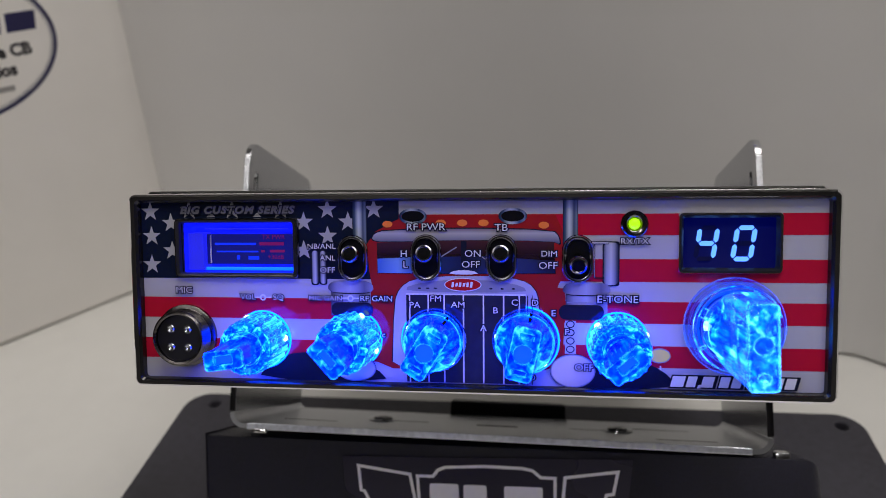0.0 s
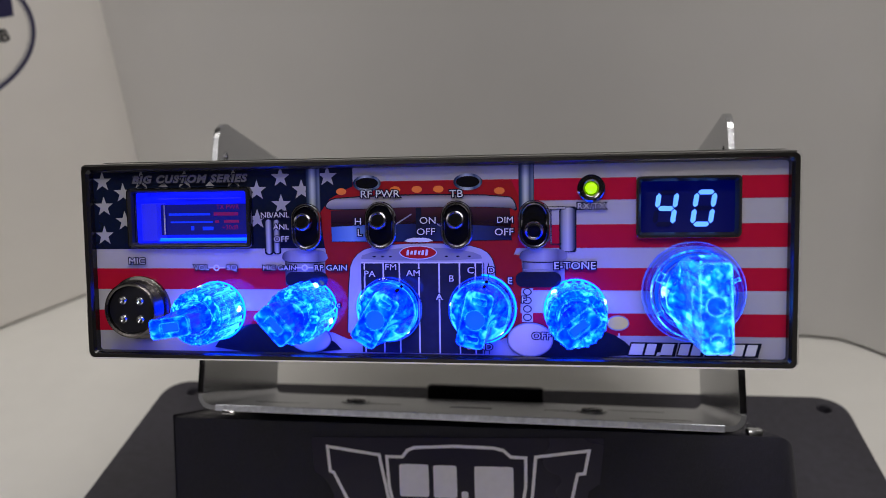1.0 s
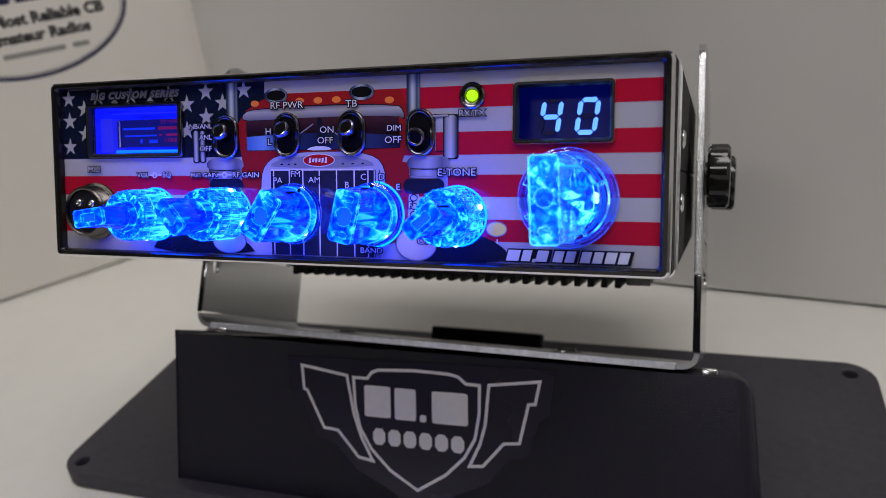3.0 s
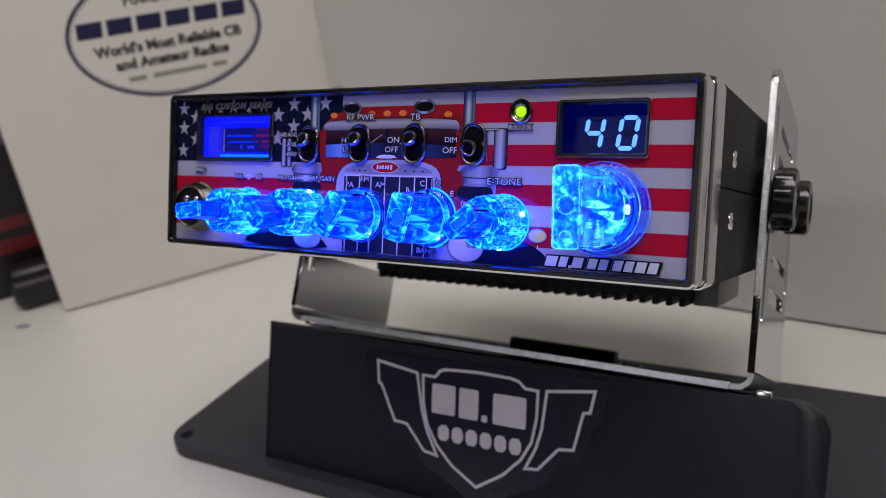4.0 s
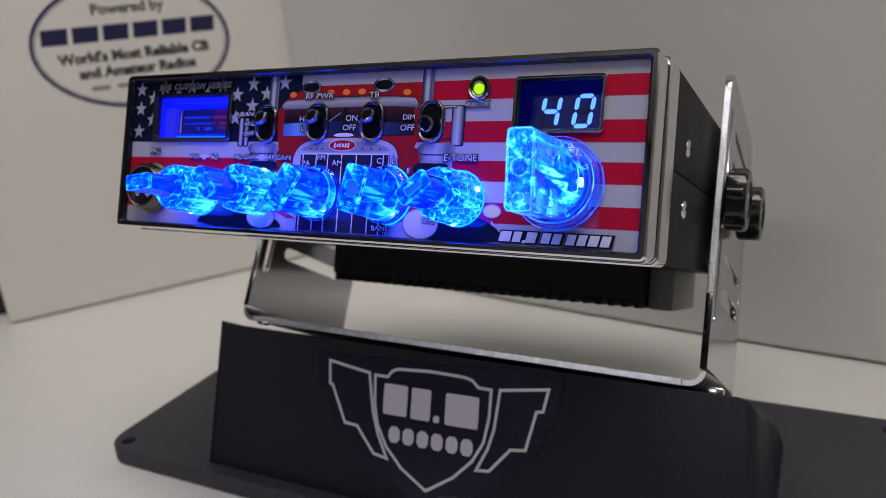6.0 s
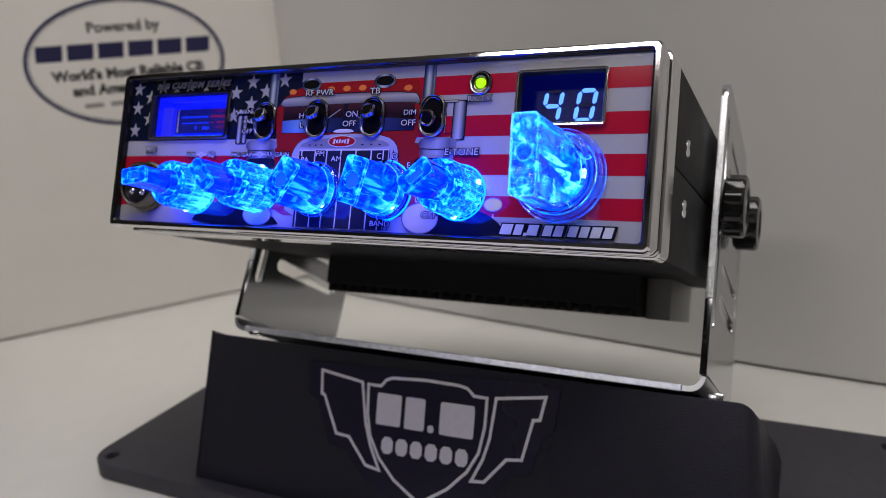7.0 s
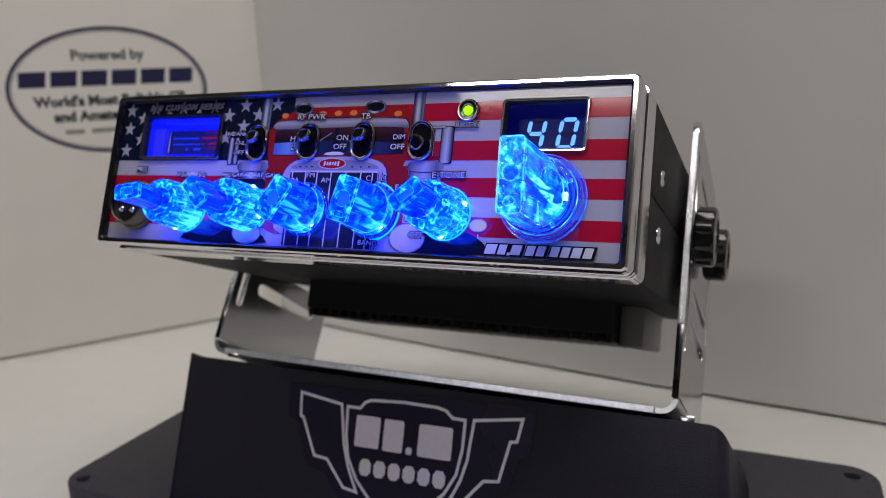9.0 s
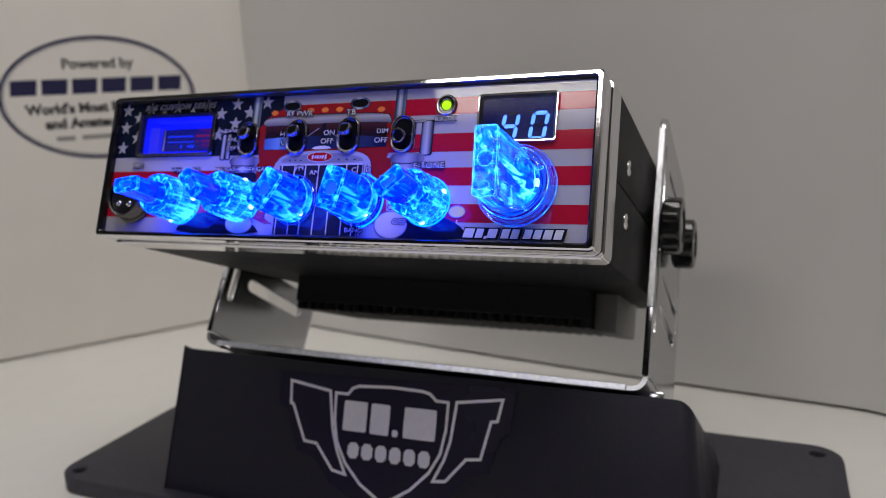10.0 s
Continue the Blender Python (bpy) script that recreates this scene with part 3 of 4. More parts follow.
def outline_strip(line, w, closed=True):
    """A flat line of even width along an outline."""
    bm = bmesh.new()
    n = len(line)
    va, vb = [], []
    for i, (x, z) in enumerate(line):
        p, q = Vector(line[i - 1] if closed or i else line[i]), Vector(line[(i + 1) % n] if closed or i < n - 1 else line[i])
        c = Vector((x, z))
        d1, d2 = (c - p).normalized(), (q - c).normalized()
        n1, n2 = Vector((-d1.y, d1.x)), Vector((-d2.y, d2.x))
        nn = (n1 + n2).normalized()
        k = w / 2 / max(0.45, nn.dot(n1))
        va.append(bm.verts.new((x + nn.x * k, FRONT - 0.2, z + nn.y * k)))
        vb.append(bm.verts.new((x - nn.x * k, FRONT - 0.2, z - nn.y * k)))
    for i in range(n if closed else n - 1):
        j = (i + 1) % n
        bm.faces.new((va[i], va[j], vb[j], vb[i]))
    return scaled(bm)


wing_l = [(-51.4, -79.6), (-30.6, -82.6), (-27.6, -99), (-24.5, -108), (-19.5, -117.5), (-26, -116.5), (-35.2, -106), (-41.6, -105.5), (-49.2, -90), (-50.6, -89.6)]
wing_r = [(30.2, -82.2), (50.2, -79.4), (48.4, -88.2), (45.8, -88.6), (42.2, -104), (36, -104.8), (27.5, -114.6), (22, -115.2), (26.4, -106), (28.6, -98)]
shield = [(-27.6, -83.2), (-21.4, -83.2), (-19.4, -80.6), (-16.5, -79.4), (-1, -78.6), (14, -79), (17.8, -79.8), (20.8, -82.4), (26.4, -82.6), (26.2, -94), (24.4, -104), (20, -112), (12, -120), (0, -127.6), (-12, -120.5), (-20, -112.6), (-25, -104), (-27, -95)]
for line in (wing_l, wing_r, shield):
    part("shield_line" if line is shield else "wing_line", outline_strip(line, 1.25), M_SILVERPRINT, STICKER, "pale grey printed outline")
for x0, x1, z0, z1 in ((-22.8, -11.2, -99.0, -86.0), (-9.4, -0.2, -99.2, -86.2), (1.4, 4.2, -99.3, -96.3), (6.6, 21.6, -99.3, -86.3)):
    part("brand_block", flat(soften(round_rect((x1 - x0) / 2, (z1 - z0) / 2, 1.0, 3, (x0 + x1) / 2, (z0 + z1) / 2)), FRONT - 0.2), M_SILVERPRINT, STICKER, "pale grey block of the shop mark")
for i in range(6):
    x0 = -19.2 + i * 6.75
    part("brand_block", flat(soften(rect(x0, x0 + 5.4, -110.4, -103.6)), FRONT - 0.2), M_SILVERPRINT, STICKER, "small pale grey block of the shop mark")

# ---- mounting bracket ----
BRACKET = thing("mounting_bracket", "polished steel U bracket with slotted arms, screwed to the stand", "bracket", pose(0, 0.0475, 0.0735, -31, 0, -1.0))
rim = [(0.8, 7.2), (83.0, 4.5)] + [p for p in round_rect(41.1, 58.6, 8, 7, 41.9, 63.2) if p[1] > 60]
slots = [slot(7.5, 27, 7.5, 60, 2.7), slot(22, 37.5, 68, 37.5, 3.4), slot(21.5, 52, 69, 52, 2.4), slot(21.5, 90, 69, 90, 2.4), slot(24, 103, 66, 103, 2.4), slot(8.5, 84, 8.5, 107, 2.4), slot(75.5, 45, 75.5, 100, 2.2), oval(38.3, 72.9, 3, 3, 14)]
UPRIGHT = Matrix(((0, 0, 1, 0), (1, 0, 0, 0), (0, 1, 0, 0), (0, 0, 0, 1)))   # plate's x, y to the bracket's y, z
ARMS = [Matrix.Translation((x, 0, 0)) @ Matrix.Rotation(radians(ry), 4, "Y") @ Matrix.Rotation(radians(rx), 4, "X") for x, rx, ry in ((-0.1058, -2.6, -0.5), (0.1058, -2.0, -1.4))]   # bent slightly askew
for at_arm in ARMS:
    part("arm", inked(plate([rim] + slots, 2.2, 0.2), M_ZINC), M_ZINC, BRACKET, m=at_arm @ UPRIGHT)
    part("sheared_edge", rbox(-1.25, 1.25, 0.1, 0.7, 34, 114, 0.3), M_RAWARM, BRACKET, "rough bright sheared edge", m=at_arm)
    # dark strip laid on the steel edge to paint its dark reflection
    part("edge_reflection", rbox(-1.25, 1.25, 0.1, 0.72, 6.5, 33.8, 0.3), M_BLACKCHROME, BRACKET, "dark reflection on the arm's lower edge", smooth=40, m=at_arm)


def base_strip():
    """The flat of the U with its bent-up ends."""
    half = [(100.8 + 6.0 * math.sin(a), 6.0 - 6.0 * math.cos(a)) for a in [math.pi / 2 * i / 6 for i in range(7)]]
    outer_line = [(-x, z) for x, z in half[::-1]] + half
    half = [(100.8 + 4.1 * math.sin(a), 6.0 - 4.1 * math.cos(a)) for a in [math.pi / 2 * i / 6 for i in range(7)]]
    inner_line = [(-x, z) for x, z in half[::-1]] + half
    loops = [[(x, y, z) for x, z in outer_line + inner_line[::-1]] for y in (0.6, 1.0, 82.0, 82.5)]
    return loft(loops, True, True)


LEAN = Matrix.Rotation(radians(-2.0), 4, "X")
part("base_strip", base_strip(), M_STRIP, BRACKET, smooth=30, m=LEAN)
part("sheared_edge", rbox(-99.0, 99.0, -0.1, 0.7, -0.3, 2.3, 0.3), M_RAW, BRACKET, "rough bright sheared edge")
for x in (-50.5, 52.5):
    at_bolt = LEAN @ Matrix.Translation((x * MM, 0.0385, 0.0018))
    part("washer", lathe([(6.4, 0), (6.4, 0.8), (4.4, 1.0)], 24), M_ZINC, BRACKET, smooth=30, m=at_bolt)
    part("bolt", lathe([(4.4, 0.4), (4.4, 1.4), (4.0, 1.8), (2.2, 1.9), (2.0, 1.0)], 24), M_BLACKCHROME, BRACKET, "dark mounting bolt", smooth=30, m=at_bolt)
part("slot_opening", rbox(-8, 10, 35.5, 39, 1.7, 2.0, 0.1), M_VOID, BRACKET, "cut-out slot", m=LEAN)
for x0, x1, y0 in ((-92, -68, 25), (-46, -30, 38), (66, 90, 16), (60, 84, 52), (32, 48, 40)):
    part("slit", rbox(x0, x1, y0, y0 + 1.6, 1.75, 1.95, 0.1), M_VOID, BRACKET, "narrow cut slit", m=LEAN)
part("clip", rbox(107.5, 113.0, 2.0, 7, -3, 1.0, 0.8), M_ZINC, BRACKET, "small bright metal clip", smooth=40)
part("foot_pin", rbox(-96, -90, -0.4, 1.4, -1.6, 0.2, 0.6), M_CHROME, BRACKET, smooth=40)


def thumb_screw(y, z, r, x0, x1):
    turn = Matrix.Translation((0, y * MM, z * MM)) @ Matrix.Rotation(radians(90), 4, "Y")
    head = part("thumb_screw", lathe([(r - 1.4, x0), (r, x0 + 1.0, 1), (r, x1 - 1.0, 1), (r - 1.2, x1), (r - 4.5, x1 + 0.3), (r - 5.2, x1 - 0.8)], 72, 9, 0.9), M_KNURL, BRACKET, "glossy black ribbed thumb screw", smooth=30, m=turn)
    part("collar", lathe([(5.2, 105.7), (5.2, x0 + 0.2)], 24), M_BLACK, head)
    part("screw_face", lathe([(r - 5.0, x1 - 0.6), (3.4, x1 - 0.4), (3.0, x1 - 1.0)], 32), M_ZINC, head, "steel screw end", smooth=30)


thumb_screw(7.5, 70.4, 11.8, 106.6, 114.2)
thumb_screw(38.3, 73.2, 11.0, 107.0, 116.2)

# ---- the radio ----
CB = thing("cb_radio", "chrome-fronted CB radio with flag artwork and blue lit knobs", "radio", RADIO)
part("bezel", frame_loft([(98.6, 27.4, 2.0, 8.2), (99.7, 28.5, 2.4, 7.9), (100.0, 28.8, 2.4, 7.2), (100.0, 28.8, 2.0, -1.0), (99.75, 28.55, 1.8, -2.0), (99.2, 28.0, 1.5, -2.5), (98.0, 27.0, 1.4, -2.5)]), M_CHROME, CB, "mirror chrome front bezel", smooth=11.5)
part("inner_lip", frame_loft([(98.0, 27.0, 1.4, -2.5), (97.3, 26.4, 1.1, -1.8), (97.0, 26.1, 0.9, 0.5)]), M_KNURL, CB, "glossy black inner lip", smooth=35)
part("groove", frame_loft([(98.4, 27.2, 1.2, 8.0), (98.4, 27.2, 1.2, 10.6)]), M_BLACK, CB)
part("trim_band", frame_loft([(98.2, 27.0, 1.2, 9.0), (100.3, 29.1, 2.0, 9.0), (100.75, 29.55, 2.4, 9.4), (100.85, 29.65, 2.6, 20.6), (100.5, 29.3, 2.4, 21.0), (98.0, 26.8, 1.8, 21.4)]), M_TRIM, CB, "bright silver trim band", smooth=11.5)
part("upper_cover", rbox(-100.4, 100.4, 20.8, 182, -0.1, 29.2, 0.7), M_CASE, CB, "black powder-coated upper cover", smooth=40)
part("lower_cover", rbox(-100.3, 100.3, 20.8, 181.6, -29.1, -0.35, 0.7), M_CASE, CB, "black powder-coated lower cover", smooth=40)
for z in (9.2, -10.2):
    turn = Matrix.Translation((0.1003, 0.0450, z * MM)) @ Matrix.Rotation(radians(90), 4, "Y")
    screw = part("case_screw", lathe([(3.0, -0.4), (2.9, 0.3), (2.3, 0.8), (1.3, 1.0), (0.9, 0.7)], 24), M_CHROME, CB, "bright pan-head screw", smooth=30, m=turn)
    part("cross_slot", rbox(-1.6, 1.6, -0.35, 0.35, 0.5, 1.02), M_VOID, screw)
    part("cross_slot", rbox(-0.35, 0.35, -1.6, 1.6, 0.5, 1.02), M_VOID, screw)

# heat sink under the case
part("sink_base", rbox(-72, 76, 104, 172, -31.5, -27.2, 0.5), M_SINK, CB)
sink_fin = mesh_of(rbox(-1.3, 1.3, 104.5, 171.5, -45.6, -31.0, 0.5), "fin", M_SINK)
for i in range(28):
    part("fin", sink_fin, M_SINK, CB, m=Matrix.Translation(((-70.5 + i * 5.38) * MM, 0, 0)))
part("sink_front_wall", rbox(-72, 76, 103, 105, -42.0, -28.0, 0.4), M_SINK, CB)
part("end_block", rbox(76.4, 86.5, 118, 172, -46.0, -27.4, 0.8), M_GREY, CB, "grey cast end block", smooth=40)

# front panel with its printed artwork
METER = (-84.2, -50.2, 5.4, 20.4)
DISPLAY = (59.2, 84.6, 7.0, 21.8)
OPEN = [METER, DISPLAY]
PANEL = part("front_panel", grid_with_openings(-97.4, 97.4, -26.4, 26.4, OPEN, 0.0), INK_WHITE, CB, "printed flag and truck front panel")
LAYER = 0.06


def ink(name, outline, layer, material, label=""):
    return part(name, flat(outline, -LAYER * layer), material, PANEL, label)


for x0, x1, z0, z1 in ((-97.3, 97.3, -8.0, -1.9), (-97.3, 97.3, -20.3, -14.2), (-18.8, 97.3, 3.6, 9.9), (-18.8, 97.3, 16.5, 22.4)):
    part("stripe", grid_with_openings(x0, x1, z0, z1, OPEN, -LAYER), INK_RED, PANEL, "printed red flag stripe")
part("canton", grid_with_openings(-97.3, -18.8, 3.8, 26.3, OPEN, -LAYER), INK_NAVY, PANEL, "printed navy star field")


def star(cx, cz, r):
    return [(cx + (r if i % 2 == 0 else r * 0.4) * math.sin(math.pi * i / 5), cz + (r if i % 2 == 0 else r * 0.4) * math.cos(math.pi * i / 5)) for i in range(10)]


for cx, cz in ((-94.2, 23.6), (-87.8, 20.2), (-94.0, 16.3), (-87.6, 12.0), (-94.2, 7.8), (-82.0, 24.0), (-75.2, 21.2), (-61.0, 21.2), (-68.6, 24.0), (-53.8, 24.0), (-46.9, 20.4), (-47.0, 12.2), (-39.8, 16.3), (-39.8, 24.0), (-33.7, 20.4), (-26.1, 24.0)):
    if METER[2] < cz < METER[3] + 1.8 and METER[0] - 2 < cx < METER[1] + 2:
        ink("star", [(cx - 1.4, 21.9), (cx + 1.4, 21.9), (cx, 23.2)], 2, INK_STAR)
    else:
        ink("star", star(cx, cz, 3.0), 2, INK_STAR)


def dark_edge(outline, layer, grow=0.35):
    """A dark printed line round a shape."""
    n = len(outline)
    cx, cz = sum(p[0] for p in outline) / n, sum(p[1] for p in outline) / n
    hw, hh = max(abs(p[0] - cx) for p in outline), max(abs(p[1] - cz) for p in outline)
    ink("print_outline", [(cx + (x - cx) * (1 + grow / hw), cz + (z - cz) * (1 + grow / hh)) for x, z in outline], layer - 0.4, INK_DARK)


VISOR = soften([(-26.9, 15.2), (-25.9, 17.1), (-22.9, 17.9), (-0.4, 18.5), (24.6, 17.9), (26.4, 16.1), (26.7, 13.8), (24.6, 14.9), (-0.4, 15.2), (-23.8, 14.6)])
dark_edge(VISOR, 3)
dark_edge(soften([(-21.2, -25.6), (-20.4, -2.7), (-18.7, 1.5), (-15.0, 3.9), (-7.0, 4.8), (0, 5.0), (9.0, 4.9), (16.0, 4.0), (19.6, 1.9), (21.0, -2.4), (21.4, -25.6)][::-1]), 5, 0.3)
for cx, cz, hw, hh in ((-43.7, 7.2, 0.95, 4.9), (-41.3, 7.2, 0.9, 4.8), (40.6, 8.6, 2.0, 5.9)):
    dark_edge(round_rect(hw, hh, 0.6, 3, cx, cz), 4, 0.3)
for cx, cz, rx, rz in ((-32.1, -22.2, 5.8, 3.6), (30.3, -21.6, 6.0, 4.5)):
    dark_edge(oval(cx, cz, rx, rz), 7, 0.4)
pipe = lambda x0, x1, z0, z1: ink("exhaust_pipe", rect(x0, x1, z0, z1), 3, INK_PIPE, "printed chrome exhaust stack")
pipe(-32.4, -28.2, 14.0, 26.2)
pipe(27.4, 31.6, 14.0, 26.2)
ink("cab_roof", [(-28.4, 13.8), (-25.6, 17.6), (-20.5, 20.4), (-16.0, 22.3), (25.4, 22.3), (27.3, 18.1), (28.0, 6.6), (25.3, 0.2), (-26.6, 0.2), (-27.6, 6)], 2, INK_CAB, "printed red truck cab")
ink("sun_visor", soften([(-26.9, 15.2), (-25.9, 17.1), (-22.9, 17.9), (-0.4, 18.5), (24.6, 17.9), (26.4, 16.1), (26.7, 13.8), (24.6, 14.9), (-0.4, 15.2), (-23.8, 14.6)]), 3, INK_VISOR, "printed pale visor")
ink("windscreen", [(-25.3, 14.4), (-0.4, 15.1), (25.0, 14.6), (25.5, 5.8), (-0.5, 5.5), (-25.2, 5.6)], 4, INK_GLASS, "printed dark windscreen")
ink("sky_reflection", [(-25.2, 9.8), (-14.9, 10.3), (5, 10.6), (25.3, 9.4), (25.4, 5.9), (-0.5, 5.6), (-25.1, 5.7)], 5, INK_SKY)
ink("windscreen_post", rect(-1.0, 0.6, 7.4, 14.9), 5.6, INK_DARK)
for x0, z0, x1, z1 in ((-8.6, 9.2, -2.2, 13.2), (2.6, 11.8, 6.6, 9.4)):
    dx, dz = x1 - x0, z1 - z0
    k = 0.18 / math.hypot(dx, dz)
    ink("wiper", [(x0 - dz * k, z0 + dx * k), (x0 + dz * k, z0 - dx * k), (x1 + dz * k, z1 - dx * k), (x1 - dz * k, z1 + dx * k)], 6, INK_GREY)
ink("hood", [(-16.6, 5.3), (16.8, 5.4), (21.4, 2.7), (25.3, 2.0), (28.0, 1.6), (28.2, -1.4), (27.4, -20), (21.2, -22), (-21.0, -22.1), (-27.0, -19.7), (-27.4, 1.4), (-23.2, 3.7)], 3, INK_CAB, "printed red bonnet")
ink("hood_badge_lamp", soften([(-5, 5.4), (-2.8, 6.6), (2.4, 6.6), (4.2, 5.4)]), 6, INK_LETTER)
ink("grille_surround", soften([(-21.2, -25.9), (-20.4, -2.7), (-18.7, 1.5), (-15.0, 3.9), (-7.0, 4.8), (0, 5.0), (9.0, 4.9), (16.0, 4.0), (19.6, 1.9), (21.0, -2.4), (21.4, -25.9)][::-1]), 5, INK_WHITE, "printed pale grille surround")
ink("grille_crown", soften([(-16.9, 0.3), (-16.4, 2.2), (-7.0, 3.7), (0.5, 3.9), (9.0, 3.7), (16.6, 2.2), (17.6, 0.3)]), 6, INK_GREY)
for x0 in (-13.0, -10.6, -8.4, 7.4, 10.6, 13.8):
    ink("grille_vent", oval(x0, 1.4, 0.5, 0.22, 10), 7, INK_DARK)
ink("grille_opening", rect(-16.9, 17.2, -25.8, -0.2), 6, INK_GRILLE, "printed dark grille")
for x0 in (-15.9, -10.5, -5.9, -0.4, 5.3, 11.0, 15.4):
    ink("grille_bar", rect(x0 - 0.2, x0 + 0.2, -25.8, -0.2), 7, INK_LETTER)
ink("grille_bar", rect(-16.9, 17.2, -0.5, -0.1), 7, INK_LETTER)
for x0 in (17.6, 18.9):
    ink("grille_line", rect(x0, x0 + 0.25, -25.8, -0.4), 7, INK_NAVY)
ink("badge", oval(-0.5, 2.5, 5.1, 1.75), 8, INK_BADGE, "printed red oval badge")
part("badge_rim", ring(-0.5, 2.5, 5.3, 1.95, 0.25, -LAYER * 8.5), INK_LETTER, PANEL)
for i, (x0, h0) in enumerate(((-3.6, 1.5), (-2.5, 1.0), (-1.5, 1.2), (-0.4, 1.0), (0.6, 1.3), (1.7, 1.6))):
    ink("badge_mark", [(x0 - 0.2, 2.5 - h0 / 2), (x0 + 0.45, 2.5 - h0 / 2), (x0 + 0.65, 2.5 + h0 / 2), (x0, 2.5 + h0 / 2)], 9, INK_LETTER)
for x0, x1 in ((-40.0, -26.4), (27.4, 40.6)):
    ink("air_cleaner", rect(x0 + 0.9, x1 - 0.9, -6.8, 1.4), 4, INK_TANK, "printed chrome air cleaner")
    ink("air_cleaner_lid", soften([(x0, 0.4), (x0 + 0.3, 2.6), (x0 + 2.5, 3.4), (x1 - 2.5, 3.4), (x1 - 0.3, 2.6), (x1, 0.4), (x1 - 3, -0.2), (x0 + 3, -0.2)]), 5, INK_TANK)
    ink("air_cleaner_band", soften([(x0 + 0.3, 0.2), (x0 + 3, -0.45), (x1 - 3, -0.45), (x1 - 0.3, 0.2), (x1 - 3, -0.15), (x0 + 3, -0.15)]), 6, INK_DARK)
    ink("air_cleaner_band", rect(x0 + 1.2, x1 - 1.2, -2.5, -2.2), 5, INK_GREY)
for cx in (-32.8, 32.6):
    ink("intake", soften(round_rect(6.2, 2.1, 1.9, 4, cx, -5.0)), 6, INK_DARK, "printed dark intake")
for cx, cz, hw, hh in ((-43.7, 7.2, 0.95, 4.9), (-41.3, 7.2, 0.9, 4.8), (40.6, 8.6, 2.0, 5.9)):
    ink("mirror", round_rect(hw, hh, min(hw, 1.3), 4, cx, cz), 4, INK_MIRROR, "printed chrome wing mirror")
for x0, x1, z0, z1 in ((32.0, 40.0, 14.0, 14.9), (-39.6, -36.8, 14.2, 14.6), (35.9, 36.3, 4.6, 14.4), (31.8, 36.2, 13.0, 13.3), (36.2, 38.8, 4.5, 4.8)):
    ink("mirror_arm", rect(x0, x1, z0, z1), 4.5, INK_DARK)
    if z1 - z0 > 0.6:
        ink("mirror_arm", rect(x0 + 0.15, x1 - 0.15, z0 + 0.2, z1 - 0.2), 4.8, INK_WHITE)
for cx, cz, rx, rz in ((-32.1, -22.2, 5.8, 3.6), (30.3, -21.6, 6.0, 4.5)):
    ink("headlamp", oval(cx, cz, rx, rz), 7, INK_LAMP, "printed pale headlamp")
    part("headlamp_rim", ring(cx, cz, rx + 0.25, rz + 0.25, 0.35, -LAYER * 7.4), INK_GREY, PANEL)
ink("wheel_arch", soften([(-62.0, -26.2), (-58.5, -21.2), (-52.4, -18.3), (-43.8, -17.6), (-37.1, -18.8), (-26.0, -22), (-22, -26.2)]), 4, INK_NAVY, "printed dark wheel arch")
ink("wheel_arch", soften([(24, -26.2), (33, -20.4), (38.3, -19.3), (45.9, -18.3), (52.0, -19.4), (56.9, -22.6), (59.0, -26.2)]), 4, INK_NAVY, "printed dark wheel arch")
ink("step_light", oval(53.9, -16.8, 2.8, 1.9), 6, INK_CREAM, "printed cream lamp")
part("step_light_rim", ring(53.9, -16.8, 3.0, 2.1, 0.3, -LAYER * 6.4), INK_GREY, PANEL)
ink("glint", rect(54.0, 54.35, -20.8, -19.6), 6, INK_LETTER)
for cx, top in ((29.6, -8.4), (-27.3, -9.0)):
    ink("exhaust_pipe", rect(cx - 1.5, cx + 1.5, top - 8.3, top + 1.0), 5, INK_WHITE)
    for i in range(4):
        part("stack_lamp", ring(cx, top - i * 2.35, 1.2, 1.05, 0.3, -LAYER * 6, 20), INK_DARK, PANEL)
for cx, cz in ((-22.1, 19.7), (-6.7, 20.0), (-0.6, 20.0), (5.4, 20.0), (22.2, 19.3)):
    ink("marker_light", oval(cx, cz, 1.45, 0.95, 20), 5, INK_AMBER, "printed amber marker light")
for cx in (-14.7, 13.6):
    horn = ink("sensor_hole", oval(cx, 21.9, 3.2, 1.9), 6, M_VOID, "dark oval opening with a chrome rim")
    part("sensor_rim", ring(cx, 21.9, 4.0, 2.3, 0.75, -LAYER * 6.4), INK_PIPE, PANEL)

# lettering: pale letters on a dark outline
PANEL_UP = Matrix.Rotation(radians(90), 4, "X")


def words(body, x, z, size, shear=0.0, spacing=1.0, edge=0.29, fat=0.0, face=INK_LETTER):
    for fatness, layer, mat in ((edge, 10, INK_DARK), (fat, 11, face)):
        part("lettering" if layer == 11 else "letter_edge", inked(lettering(body, size * 0.89, shear, fatness, spacing), mat), mat, PANEL, f"pale {body} lettering" if layer == 11 else "", m=Matrix.Translation((x * MM, -LAYER * layer * MM, z * MM)) @ PANEL_UP @ Matrix.Diagonal((1.13, 1, 1, 1)))


words("BIG CUSTOM SERIES", -67.2, 23.9, 3.35, 0.25, 1.17, 0.42, 0.16, INK_DIM)
words("MIC", -84.1, 0.2, 3.0)
words("VOL", -64.2, -1.7, 2.4)
words("SQ", -54.9, -1.7, 2.6)
words("MIC GAIN", -40.7, -1.8, 2.25)
words("RF GAIN", -25.6, -1.8, 2.55)
